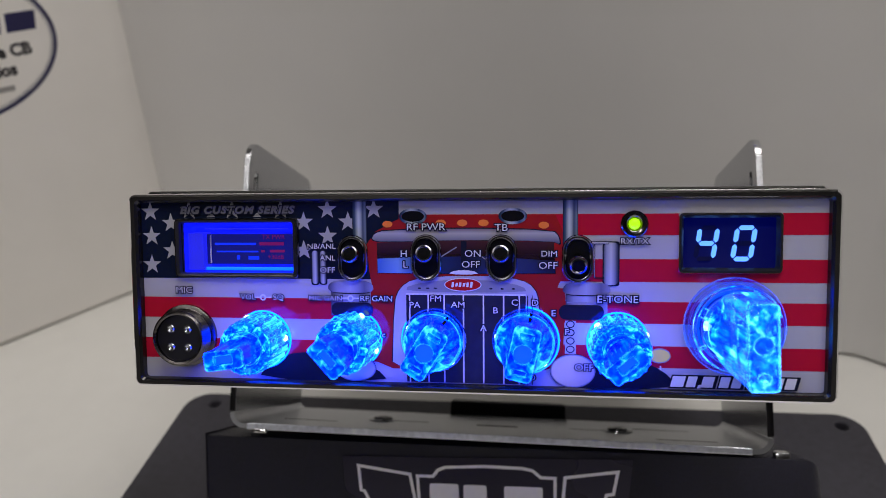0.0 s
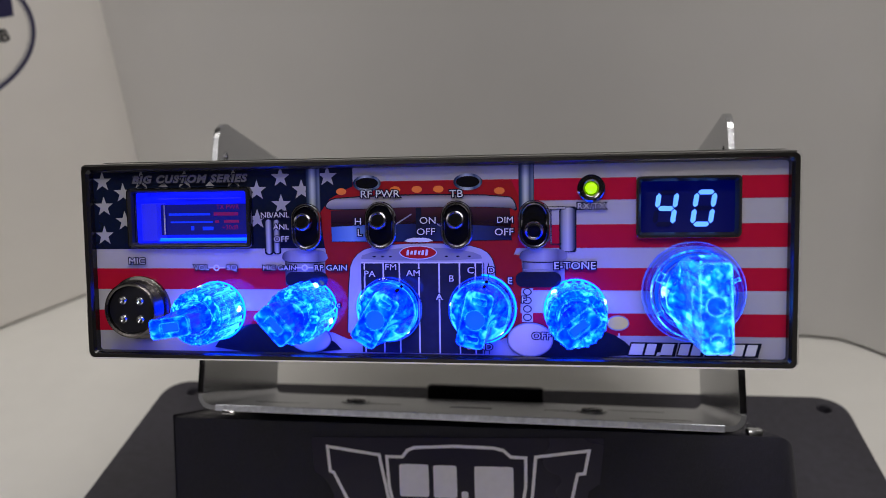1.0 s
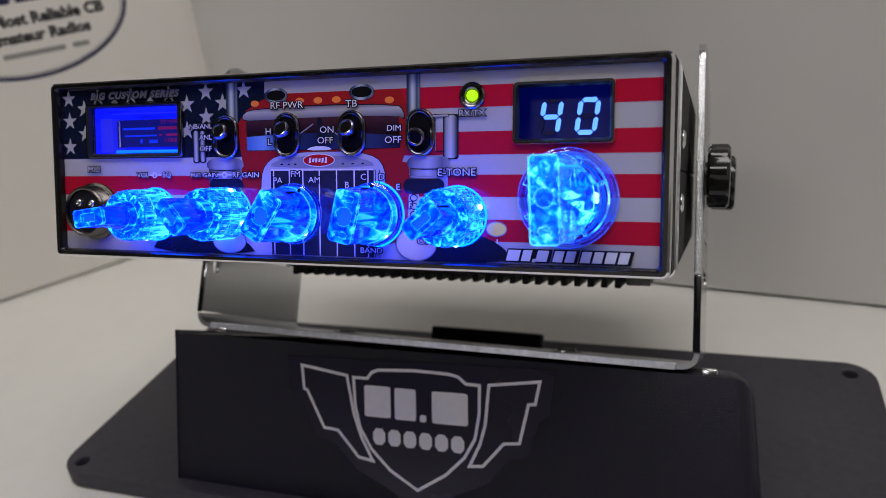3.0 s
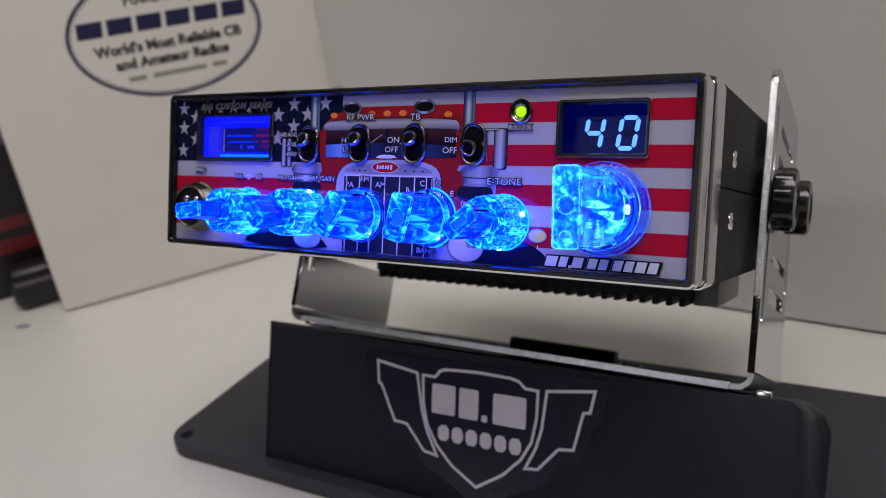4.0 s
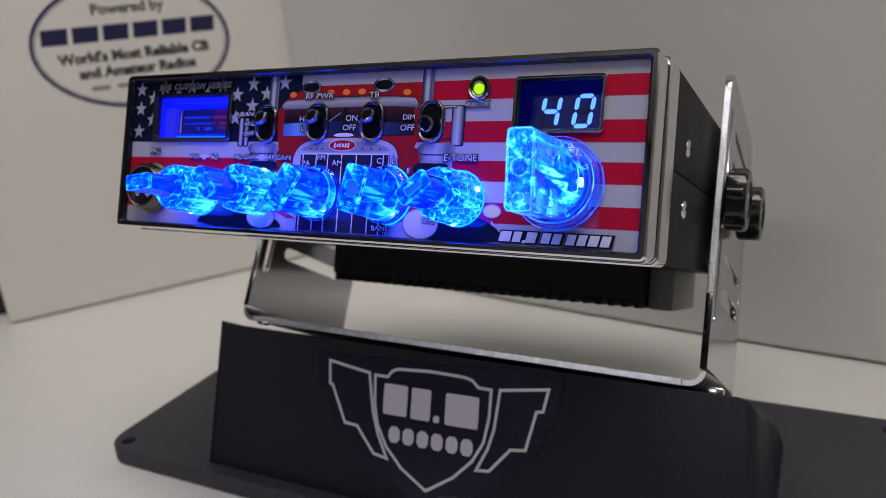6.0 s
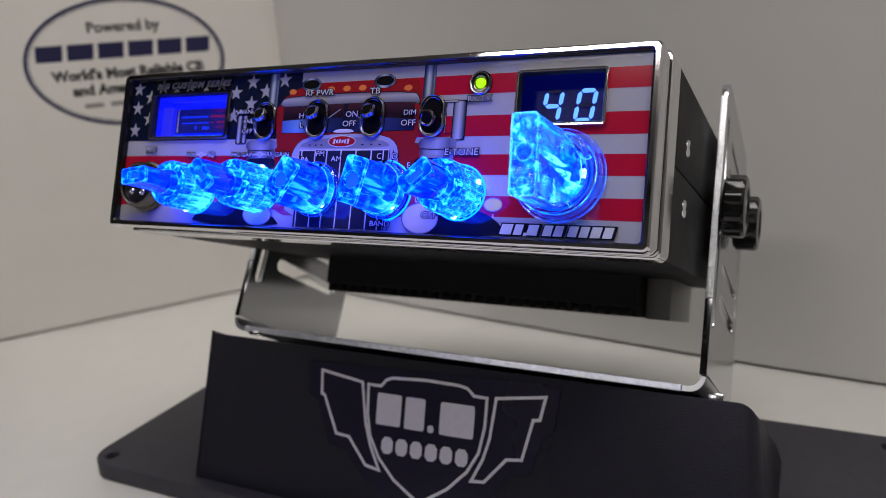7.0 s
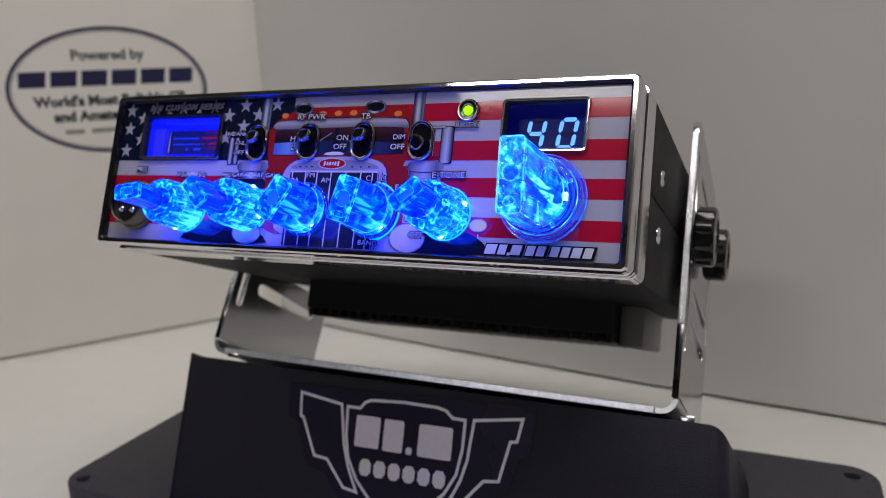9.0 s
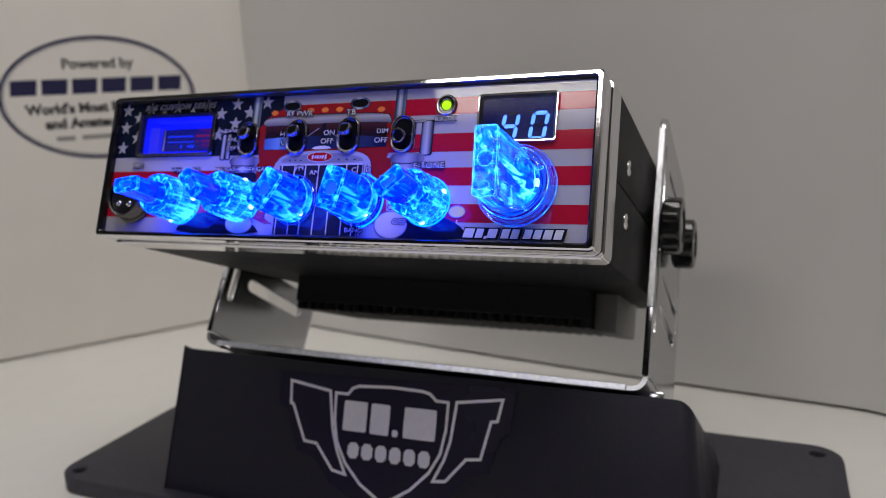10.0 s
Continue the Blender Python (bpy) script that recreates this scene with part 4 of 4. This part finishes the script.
for cx in (-59.6, -33.2):
    part("dial_mark", ring(cx, -1.7, 0.95, 0.95, 0.45, -LAYER * 11, 20), INK_LETTER, PANEL)
    for s in (-1, 1):
        ink("dial_line", rect(cx + s * 1.7 - 0.8, cx + s * 1.7 + 0.8, -1.85, -1.5), 11, INK_LETTER)
words("NB/ANL", -41.6, 13.3, 2.4)
words("ANL", -39.8, 9.9, 2.4)
words("OFF", -39.9, 6.4, 2.6)
words("RF PWR", -11.0, 18.8, 3.2)
words("TB", 10.4, 18.6, 3.2)
words("H", -17.4, 11.2, 3.0)
words("L", -17.0, 8.1, 3.0)
words("ON", 2.4, 11.3, 3.0)
words("OFF", 1.8, 8.2, 3.0)
words("DIM", 23.7, 11.3, 2.6)
words("OFF", 23.4, 8.0, 3.0)
words("RX/TX", 46.8, 14.8, 2.6)
words("PA", -14.4, -3.5, 2.8)
words("FM", -8.3, -1.6, 2.8)
words("AM", -1.9, -3.3, 2.8)
words("A", 5.3, -9.9, 2.8)
words("B", 8.7, -4.8, 2.8)
words("C", 14.1, -2.5, 2.8)
words("D", 19.8, -2.5, 2.8)
words("E", 24.9, -5.4, 2.8)
words("F", 28.6, -10.6, 2.8)
words("E-TONE", 42.4, -1.3, 3.2)
words("OFF", 33.4, -20.6, 3.0)
words("BAND", 16.4, -23.8, 2.6)
words("c", -23.6, -12.3, 2.4)
# the shop's name becomes plain slanted blocks
x = 56.6
for w in (4.2, 3.2, 0.9, 3.8, -0.9, 3.3, 3.2, -0.9, 3.3, 3.2, 3.5, 3.3):
    if w > 0:
        ink("brand_block_edge", [(x - 0.35, -25.7), (x + w + 0.2, -25.7), (x + w + 1.15, -21.9), (x + 0.6, -21.9)], 10, INK_DARK)
        ink("brand_block", [(x + 0.1, -25.3), (x + w - 0.6, -25.3), (x + w + 0.15, -22.3), (x + 0.9, -22.3)] if w > 2 else [(x, -25.6), (x + w, -25.6), (x + w + 0.3, -24.6), (x + 0.3, -24.6)], 11, INK_LETTER, "pale slanted block of the shop mark")
    x += abs(w) - 0.05 if w > 0 else -w

# backlit signal meter in its recess
METER_OB = part("signal_meter", frame_loft([(18.9, 8.6, 1.3, 0.3), (18.9, 8.6, 1.3, -0.9), (18.5, 8.2, 1.1, -1.3), (17.5, 7.8, 0.9, -1.2), (17.2, 7.5, 0.8, -0.4), (17.0, 7.4, 0.7, 1.0)], -67.4, 12.8), M_FRAME, CB, "backlit blue signal meter in a dark frame", smooth=35)
part("rim", frame_loft([(19.05, 8.75, 1.4, 0.0), (19.05, 8.75, 1.4, -0.9), (18.8, 8.5, 1.2, -1.35), (18.5, 8.2, 1.0, -1.32)], -67.4, 12.8), M_BLACKCHROME, METER_OB, "thin dark chrome rim", smooth=35)
part("housing", frame_loft([(17.05, 7.55, 0.4, 0.9), (17.0, 7.5, 0.4, 9.0)], -67.4, 12.8), GLOW_BLUE, METER_OB, "glowing blue meter housing")
part("backlight", flat(rect(-84.6, -50.2, 5.2, 20.4), 9.0), GLOW_BLUE, METER_OB, "blue backlight")
part("glow_piece", rbox(-84.2, -79.2, 3.0, 8.8, 5.8, 17.0, 0.3), GLOW_PALE, METER_OB, "pale lit light guide")
part("lamp_strip", rbox(-80.0, -51.4, 4.4, 5.2, 5.7, 6.7, 0.3), GLOW_STRIP, METER_OB, "bright blue lamp strip")
part("lamp_strip", rbox(-78.0, -52.4, 1.4, 1.8, 18.2, 18.5, 0.1), GLOW_PALE, METER_OB)
part("scale_plate", flat(rect(-79.0, -51.0, 7.6, 16.6), 5.0), glow("dim_lit_scale", (0.0, 0.002, 0.16), 0.9), METER_OB, "dark meter scale")
for x0, x1, z0, z1, mat in ((-74.5, -61.5, 13.3, 14.0, GLOW_SCALE), (-60.4, -52.8, 13.2, 14.2, GLOW_REDMARK), (-74.0, -60.8, 11.1, 11.6, GLOW_SCALE), (-57.2, -52.6, 11.1, 11.9, GLOW_REDMARK), (-60.0, -58.8, 11.1, 11.8, GLOW_REDMARK), (-64.0, -60.6, 8.9, 10.0, GLOW_SCALE), (-67.6, -66.6, 8.9, 10.2, GLOW_SCALE)):
    part("scale_mark", flat(rect(x0 - 2.0, x1 - 2.0, z0, z1), 4.9), mat, METER_OB)
for body, x0, z0, size in (("TX PWR", -58.0, 15.7, 1.9), ("+30dB", -57.4, 9.7, 1.9)):
    part("scale_lettering", inked(lettering(body, size), GLOW_REDMARK), GLOW_REDMARK, METER_OB, "red scale lettering", m=Matrix.Translation((x0 * MM, 4.9 * MM, z0 * MM)) @ PANEL_UP)
part("needle", rbox(-77.8, -77.4, 4.4, 4.6, 7.8, 16.4), INK_LETTER, METER_OB, "thin white needle")
pane = part("window_pane", flat(rect(-84.2, -50.4, 5.5, 20.3), -0.3), M_PANE, METER_OB, "clear window")
pane.visible_shadow = False

# channel display
SHOW = part("channel_display", frame_loft([(13.5, 8.2, 1.3, 0.3), (13.5, 8.2, 1.3, -0.8), (13.2, 7.9, 1.1, -1.2), (12.75, 7.5, 0.9, -1.2), (12.3, 7.1, 0.7, -0.4), (12.0, 6.8, 0.6, 0.4), (14.5, 9.2, 0.6, 0.6), (14.5, 9.2, 0.6, 7.2)], 71.9, 14.4), M_FRAME, CB, "two-digit blue channel display in a dark frame", smooth=35)
part("rim", frame_loft([(13.65, 8.35, 1.4, 0.0), (13.65, 8.35, 1.4, -0.9), (13.4, 8.1, 1.2, -1.3), (13.05, 7.75, 1.0, -1.28)], 71.9, 14.4), M_CHROME, SHOW, "thin bright rim", smooth=35)
# the back emits deep blue in place of light scattered from the digits
part("display_back", flat(rect(57.0, 87.0, 4.8, 24.0), 7.0), glow("digit_halo_glow", (0.0, 0.002, 0.16), 0.32), SHOW, "display face with the digits' blue halo painted as glow")


def segment_digit(cx, cz, w, h, on):
    """A slanted seven-segment digit."""
    lean = lambda x, z: (cx + x + (z) * 0.145, cz + z)
    t = 1.3
    spots = {"a": (0, h / 2, 0), "g": (0, 0, 0), "d": (0, -h / 2, 0), "f": (-w / 2, h / 4, 1), "b": (w / 2, h / 4, 1), "e": (-w / 2, -h / 4, 1), "c": (w / 2, -h / 4, 1)}
    for k, (x0, z0, up) in spots.items():
        ln = (h / 2 if up else w) / 2 - 0.22
        a = t / 2
        pts = [(-ln, 0), (-ln + a, a), (ln - a, a), (ln, 0), (ln - a, -a), (-ln + a, -a)]
        if up:
            pts = [(z, x) for x, z in pts]
        part("segment", flat([lean(x0 + x, z0 + z) for x, z in pts], 6.6), GLOW_DIGIT if k in on else M_UNLIT, SHOW, "lit blue-white segment" if k in on else "unlit segment")


segment_digit(67.2, 13.8, 4.7, 8.7, "fgbc")
segment_digit(77.2, 13.8, 4.7, 8.7, "abcdef")
pane = part("window_pane", flat(rect(59.8, 84.0, 7.5, 21.3), -0.3), M_SMOKED, SHOW, "dark window")
pane.visible_shadow = False

# status lamp
FRONTWARD = Matrix.Rotation(radians(90), 4, "X")   # turned parts: their axis points out of the panel


def out_at(x, z, turn=0.0):
    return Matrix.Translation((x * MM, 0, z * MM)) @ FRONTWARD @ Matrix.Rotation(radians(turn), 4, "Z")


lamp = part("status_lamp", lathe([(3.7, 0), (3.7, 0.7), (3.3, 1.1), (2.3, 1.1), (1.8, 0.7), (1.55, 0.1)], 40, cap=False), M_BLACKCHROME, CB, "green status lamp in a dark ring", smooth=40, m=out_at(46.8, 19.6))
part("lens", lathe([(1.55, 0.1), (1.5, 0.7), (1.25, 1.1), (0.7, 1.35), (0.1, 1.4)], 28), GLOW_GREEN, lamp, "lit yellow-green lens", smooth=60)


# toggle switches
def toggle(x, z, up):
    sw = part("toggle_switch", loft([[(px, pz, h) for px, pz in round_rect(w, hh, w - 0.02, 8)] for w, hh, h in ((4.4, 6.7, 0.0), (4.4, 6.7, 0.9), (4.0, 6.3, 1.35), (3.4, 5.7, 1.35), (3.1, 5.4, 1.1), (3.0, 5.3, 0.72))]), M_BLACKCHROME, CB, "small chrome toggle switch in an oval black surround", smooth=40, m=out_at(x, z))
    part("rim", loft([[(px, pz, h) for px, pz in round_rect(w, hh, w - 0.02, 8)] for w, hh, h in ((4.2, 6.5, 1.2), (4.08, 6.38, 1.5), (3.9, 6.2, 1.5), (3.8, 6.1, 1.3))]), M_CHROME, sw, "thin bright rim", smooth=40)
    part("well", loft([[(px, pz, 0.76) for px, pz in round_rect(3.0, 5.3, 2.98, 8)]] * 2, True), M_VOID, sw)
    tilt = Matrix.Translation((0, (0.1 if up else -0.1) * MM, 0)) @ Matrix.Rotation(radians(-20 if up else 20), 4, "X")
    part("lever", lathe([(1.8, 0), (1.9, 1.6), (2.3, 2.6), (2.6, 3.4), (2.6, 4.4), (2.3, 4.9), (1.9, 5.0), (1.75, 4.7), (1.6, 4.6)], 32), M_BLACKCHROME, sw, "dark chrome lever", smooth=40, m=tilt)
    part("lever_tip", lathe([(1.8, 4.4), (1.75, 4.66), (0.9, 4.75), (0.1, 4.78)], 24), M_VOID, sw, "black lever tip", smooth=40, m=tilt)


for x, z, up in ((-32.4, 9.9, True), (-11.0, 10.1, True), (10.4, 10.1, True), (31.6, 10.0, False)):
    toggle(x, z, up)

# microphone socket
MIC = part("microphone_socket", lathe([(9.3, 0), (9.3, 1.2), (8.6, 1.7), (8.2, 1.8)] + [(8.2 - 0.35 * (i % 2), 2.0 + i * 0.45) for i in range(9)] + [(8.0, 6.0), (7.5, 6.4), (7.0, 6.1), (6.9, 4.6)], 48, cap=False), M_GUNMETAL, CB, "threaded dark steel four-pin microphone socket", smooth=30, m=out_at(-83.7, -13.4))
part("insert", lathe([(7.0, 3.0), (6.95, 5.0), (6.6, 5.1)], 40), M_BLACK, MIC, "black insert", smooth=30)
for px, pz in ((-2.6, 2.8), (2.6, 2.6), (-2.6, -2.6), (2.6, -2.8)):
    part("pin", lathe([(1.25, 4.8), (1.25, 5.6), (0.95, 5.95), (0.5, 5.9), (0.1, 5.5)], 18), M_ZINC, MIC, smooth=40, m=Matrix.Translation((px * MM, pz * MM, 0)))


# lit knobs
def lamps(parent, spots, turn, h, size):
    """Small lamps behind a knob, at panel offsets in millimetres, whatever way the knob is turned."""
    for px, pz in spots:
        spot = Matrix.Rotation(radians(-turn), 4, "Z") @ Vector((px * MM, pz * MM, 0))
        part("lamp", lathe([(size * 0.8, h - 0.5), (size, h), (size * 0.9, h + 0.6), (size * 0.5, h + 1.1), (size * 0.1, h + 1.2)], 16), GLOW_LED, parent, "blue-white lamp", smooth=60, m=Matrix.Translation(spot))


# thin emissive ring added at a knob's foot to tint the panel blue
def glow_piece(parent, r, h):
    part("glow_piece", lathe([(r, h), (r + 0.5, h), (r + 0.5, h + 0.25), (r, h + 0.25)], 48, cap=False), GLOW_SPILL, parent, "added glowing ring that throws blue spill on the panel")


def blade(rows):
    """A grip that narrows from a round foot to a straight bar: half width, half length, corner radius, height."""
    return loft([[(x, y, h) for x, y in round_rect(w, ln, r, 6)] for w, ln, r, h in rows], True, True)


def end_plate(parent, outlines, h, thick, material, label=""):
    """The pierced flat end of a grip."""
    part("end_plate", inked(plate(outlines, thick, 0.12), material), material, parent, label, m=Matrix.Translation((0, 0, h * MM)))


def glint_lines(parent, r, h0, h1, count, seed):
    """Glowing slivers added as glints of light along the bore of a knob."""
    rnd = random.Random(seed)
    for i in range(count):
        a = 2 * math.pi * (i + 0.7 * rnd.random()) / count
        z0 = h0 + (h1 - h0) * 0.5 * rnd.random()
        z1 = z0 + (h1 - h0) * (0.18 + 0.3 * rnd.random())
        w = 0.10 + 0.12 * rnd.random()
        part("glint_line", rbox(-w, w, -0.12, 0.12, z0, min(h1, z1), 0.05), GLOW_STREAK, parent, m=Matrix.Translation((r * MM * math.cos(a), r * MM * math.sin(a), 0)))


def pointer_knob(x, z, turn, spots, seed):
    """A clear flange, a round barrel and a broad straight grip with a bored end."""
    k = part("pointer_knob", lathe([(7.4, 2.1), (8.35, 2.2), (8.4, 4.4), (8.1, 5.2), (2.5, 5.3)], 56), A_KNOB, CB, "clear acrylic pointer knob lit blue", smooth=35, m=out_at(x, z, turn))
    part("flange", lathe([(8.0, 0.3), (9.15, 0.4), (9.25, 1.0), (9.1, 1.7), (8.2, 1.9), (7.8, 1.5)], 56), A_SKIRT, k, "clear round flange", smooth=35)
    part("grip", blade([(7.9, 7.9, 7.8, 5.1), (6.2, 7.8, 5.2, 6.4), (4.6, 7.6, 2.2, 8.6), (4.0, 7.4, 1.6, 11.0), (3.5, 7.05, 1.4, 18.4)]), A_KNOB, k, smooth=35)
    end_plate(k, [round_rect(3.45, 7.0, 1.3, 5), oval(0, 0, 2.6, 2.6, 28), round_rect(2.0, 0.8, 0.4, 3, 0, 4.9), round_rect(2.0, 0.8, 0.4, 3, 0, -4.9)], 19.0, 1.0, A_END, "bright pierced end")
    part("bore", lathe([(2.55, 8.0), (2.55, 18.46)], 28), M_SHAFT, k, "bore with a painted blue glow", smooth=30)
    glint_lines(k, 3.0, 7.0, 18.2, 11, seed)
    part("pointer_line", rbox(-0.45, 0.45, 3.6, 8.75, 5.0, 5.6), M_VOID, k, "dark pointer line")
    part("pointer_line", rbox(-0.45, 0.45, 7.3, 7.75, 5.2, 11.5), M_VOID, k)
    lamps(k, spots, turn, 4.0, 1.25)
    glow_piece(k, 9.2, 0.1)


def dual_knob(x, z, turn, reach, spots, seed):
    """A castellated ring in three courses with a slim bladed knob standing out of it."""
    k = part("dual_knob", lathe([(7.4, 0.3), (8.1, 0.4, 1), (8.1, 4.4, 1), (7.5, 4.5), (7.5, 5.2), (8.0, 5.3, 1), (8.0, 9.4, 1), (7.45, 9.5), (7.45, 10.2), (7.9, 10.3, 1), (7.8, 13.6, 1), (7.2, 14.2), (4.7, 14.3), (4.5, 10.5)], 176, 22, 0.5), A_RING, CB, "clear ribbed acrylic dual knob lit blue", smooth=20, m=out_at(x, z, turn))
    part("crown", lathe([(7.5, 14.0), (7.3, 14.6), (5.3, 14.7), (4.9, 14.1)], 88, 22, 0.15, cap=False), A_CROWN, k, "rim with a bright painted glow", smooth=40)
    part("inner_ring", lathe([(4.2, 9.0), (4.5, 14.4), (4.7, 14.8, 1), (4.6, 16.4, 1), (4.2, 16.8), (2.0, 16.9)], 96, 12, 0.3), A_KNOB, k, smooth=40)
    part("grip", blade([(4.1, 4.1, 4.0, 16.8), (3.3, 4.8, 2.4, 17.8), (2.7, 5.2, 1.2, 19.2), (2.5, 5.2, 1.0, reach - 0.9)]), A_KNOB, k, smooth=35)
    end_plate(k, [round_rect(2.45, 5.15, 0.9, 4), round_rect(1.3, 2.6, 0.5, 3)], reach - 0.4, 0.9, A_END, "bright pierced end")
    part("bore", rbox(-1.2, 1.2, -2.5, 2.5, 18.0, reach - 0.86, 0.3), M_SHAFT, k, "bore with a painted blue glow")
    glint_lines(k, 1.9, 15.0, reach - 2.0, 6, seed)
    part("pointer_line", rbox(-0.3, 0.3, 5.1, 5.35, 19.0, reach - 0.6), M_VOID, k)
    lamps(k, spots, turn, 3.0, 1.05)
    glow_piece(k, 8.1, 0.1)


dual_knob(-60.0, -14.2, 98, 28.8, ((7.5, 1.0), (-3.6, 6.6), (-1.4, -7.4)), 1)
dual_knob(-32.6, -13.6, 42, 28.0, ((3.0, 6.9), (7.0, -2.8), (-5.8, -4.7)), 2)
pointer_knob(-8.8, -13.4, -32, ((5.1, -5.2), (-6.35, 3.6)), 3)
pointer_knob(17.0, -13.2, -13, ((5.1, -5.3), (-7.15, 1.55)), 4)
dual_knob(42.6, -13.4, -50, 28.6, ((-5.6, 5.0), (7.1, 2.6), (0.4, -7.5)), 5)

BIG = part("channel_knob", lathe([(11.4, 0.4), (13.3, 0.5), (13.5, 1.0), (13.3, 1.7), (12.3, 1.9), (12.0, 2.6), (11.2, 2.8)], 72), A_SKIRT, CB, "large clear acrylic channel knob lit blue", smooth=35, m=out_at(73.4, -8.2, 2))
part("ring", lathe([(11.6, 2.8), (11.7, 6.2), (11.3, 7.0), (9.9, 7.2), (9.4, 6.6), (9.2, 3.2)], 72, cap=False), A_SKIRT, BIG, "clear raised ring", smooth=35)
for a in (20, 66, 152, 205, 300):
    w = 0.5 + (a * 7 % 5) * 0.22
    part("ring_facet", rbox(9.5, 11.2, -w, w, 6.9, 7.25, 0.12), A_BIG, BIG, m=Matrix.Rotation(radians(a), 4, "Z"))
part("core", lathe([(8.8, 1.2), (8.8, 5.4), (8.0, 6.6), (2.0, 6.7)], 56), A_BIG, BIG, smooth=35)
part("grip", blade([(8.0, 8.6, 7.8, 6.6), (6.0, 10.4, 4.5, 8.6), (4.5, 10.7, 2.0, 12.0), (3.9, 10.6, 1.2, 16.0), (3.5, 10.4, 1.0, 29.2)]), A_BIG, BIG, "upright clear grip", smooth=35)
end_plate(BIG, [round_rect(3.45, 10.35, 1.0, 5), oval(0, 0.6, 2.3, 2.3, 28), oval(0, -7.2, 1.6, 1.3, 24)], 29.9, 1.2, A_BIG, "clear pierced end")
# bore, bar, shaft, hub and ring glow in place of light inside the grip
part("bore", lathe([(2.2, 20.0), (2.25, 29.2)], 28), glow("pale_glow_bore", (0.0, 0.10, 0.8), 0.75), BIG, "bore with a soft painted blue glow", smooth=30, m=Matrix.Translation((0, 0.0006, 0)))
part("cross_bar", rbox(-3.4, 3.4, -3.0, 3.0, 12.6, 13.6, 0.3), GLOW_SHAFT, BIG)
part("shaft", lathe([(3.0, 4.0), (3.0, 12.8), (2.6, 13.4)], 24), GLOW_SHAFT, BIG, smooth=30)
part("hub_disc", lathe([(9.2, 0.2), (9.2, 0.4), (8.8, 0.5)], 48), glow("dark_blue_hub_glow", (0.0, 0.004, 0.34), 0.8), BIG, "hub disc with a dark blue painted glow")
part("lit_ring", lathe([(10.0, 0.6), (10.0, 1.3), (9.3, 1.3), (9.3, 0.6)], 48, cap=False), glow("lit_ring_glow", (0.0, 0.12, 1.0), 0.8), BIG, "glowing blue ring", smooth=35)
lamps(BIG, ((-6.4, 0.4), (6.4, 0.2)), 2, 2.6, 1.2)
# glowing beads added as glints along both long edges of the grip's end


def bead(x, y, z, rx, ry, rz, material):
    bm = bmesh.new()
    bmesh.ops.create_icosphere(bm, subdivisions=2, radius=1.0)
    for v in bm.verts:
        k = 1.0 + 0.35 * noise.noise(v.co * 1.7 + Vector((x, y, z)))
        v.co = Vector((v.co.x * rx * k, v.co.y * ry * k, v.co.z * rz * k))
    part("glint_bead", scaled(bm), material, BIG, smooth=60, m=Matrix.Translation((x * MM, y * MM, z * MM)))


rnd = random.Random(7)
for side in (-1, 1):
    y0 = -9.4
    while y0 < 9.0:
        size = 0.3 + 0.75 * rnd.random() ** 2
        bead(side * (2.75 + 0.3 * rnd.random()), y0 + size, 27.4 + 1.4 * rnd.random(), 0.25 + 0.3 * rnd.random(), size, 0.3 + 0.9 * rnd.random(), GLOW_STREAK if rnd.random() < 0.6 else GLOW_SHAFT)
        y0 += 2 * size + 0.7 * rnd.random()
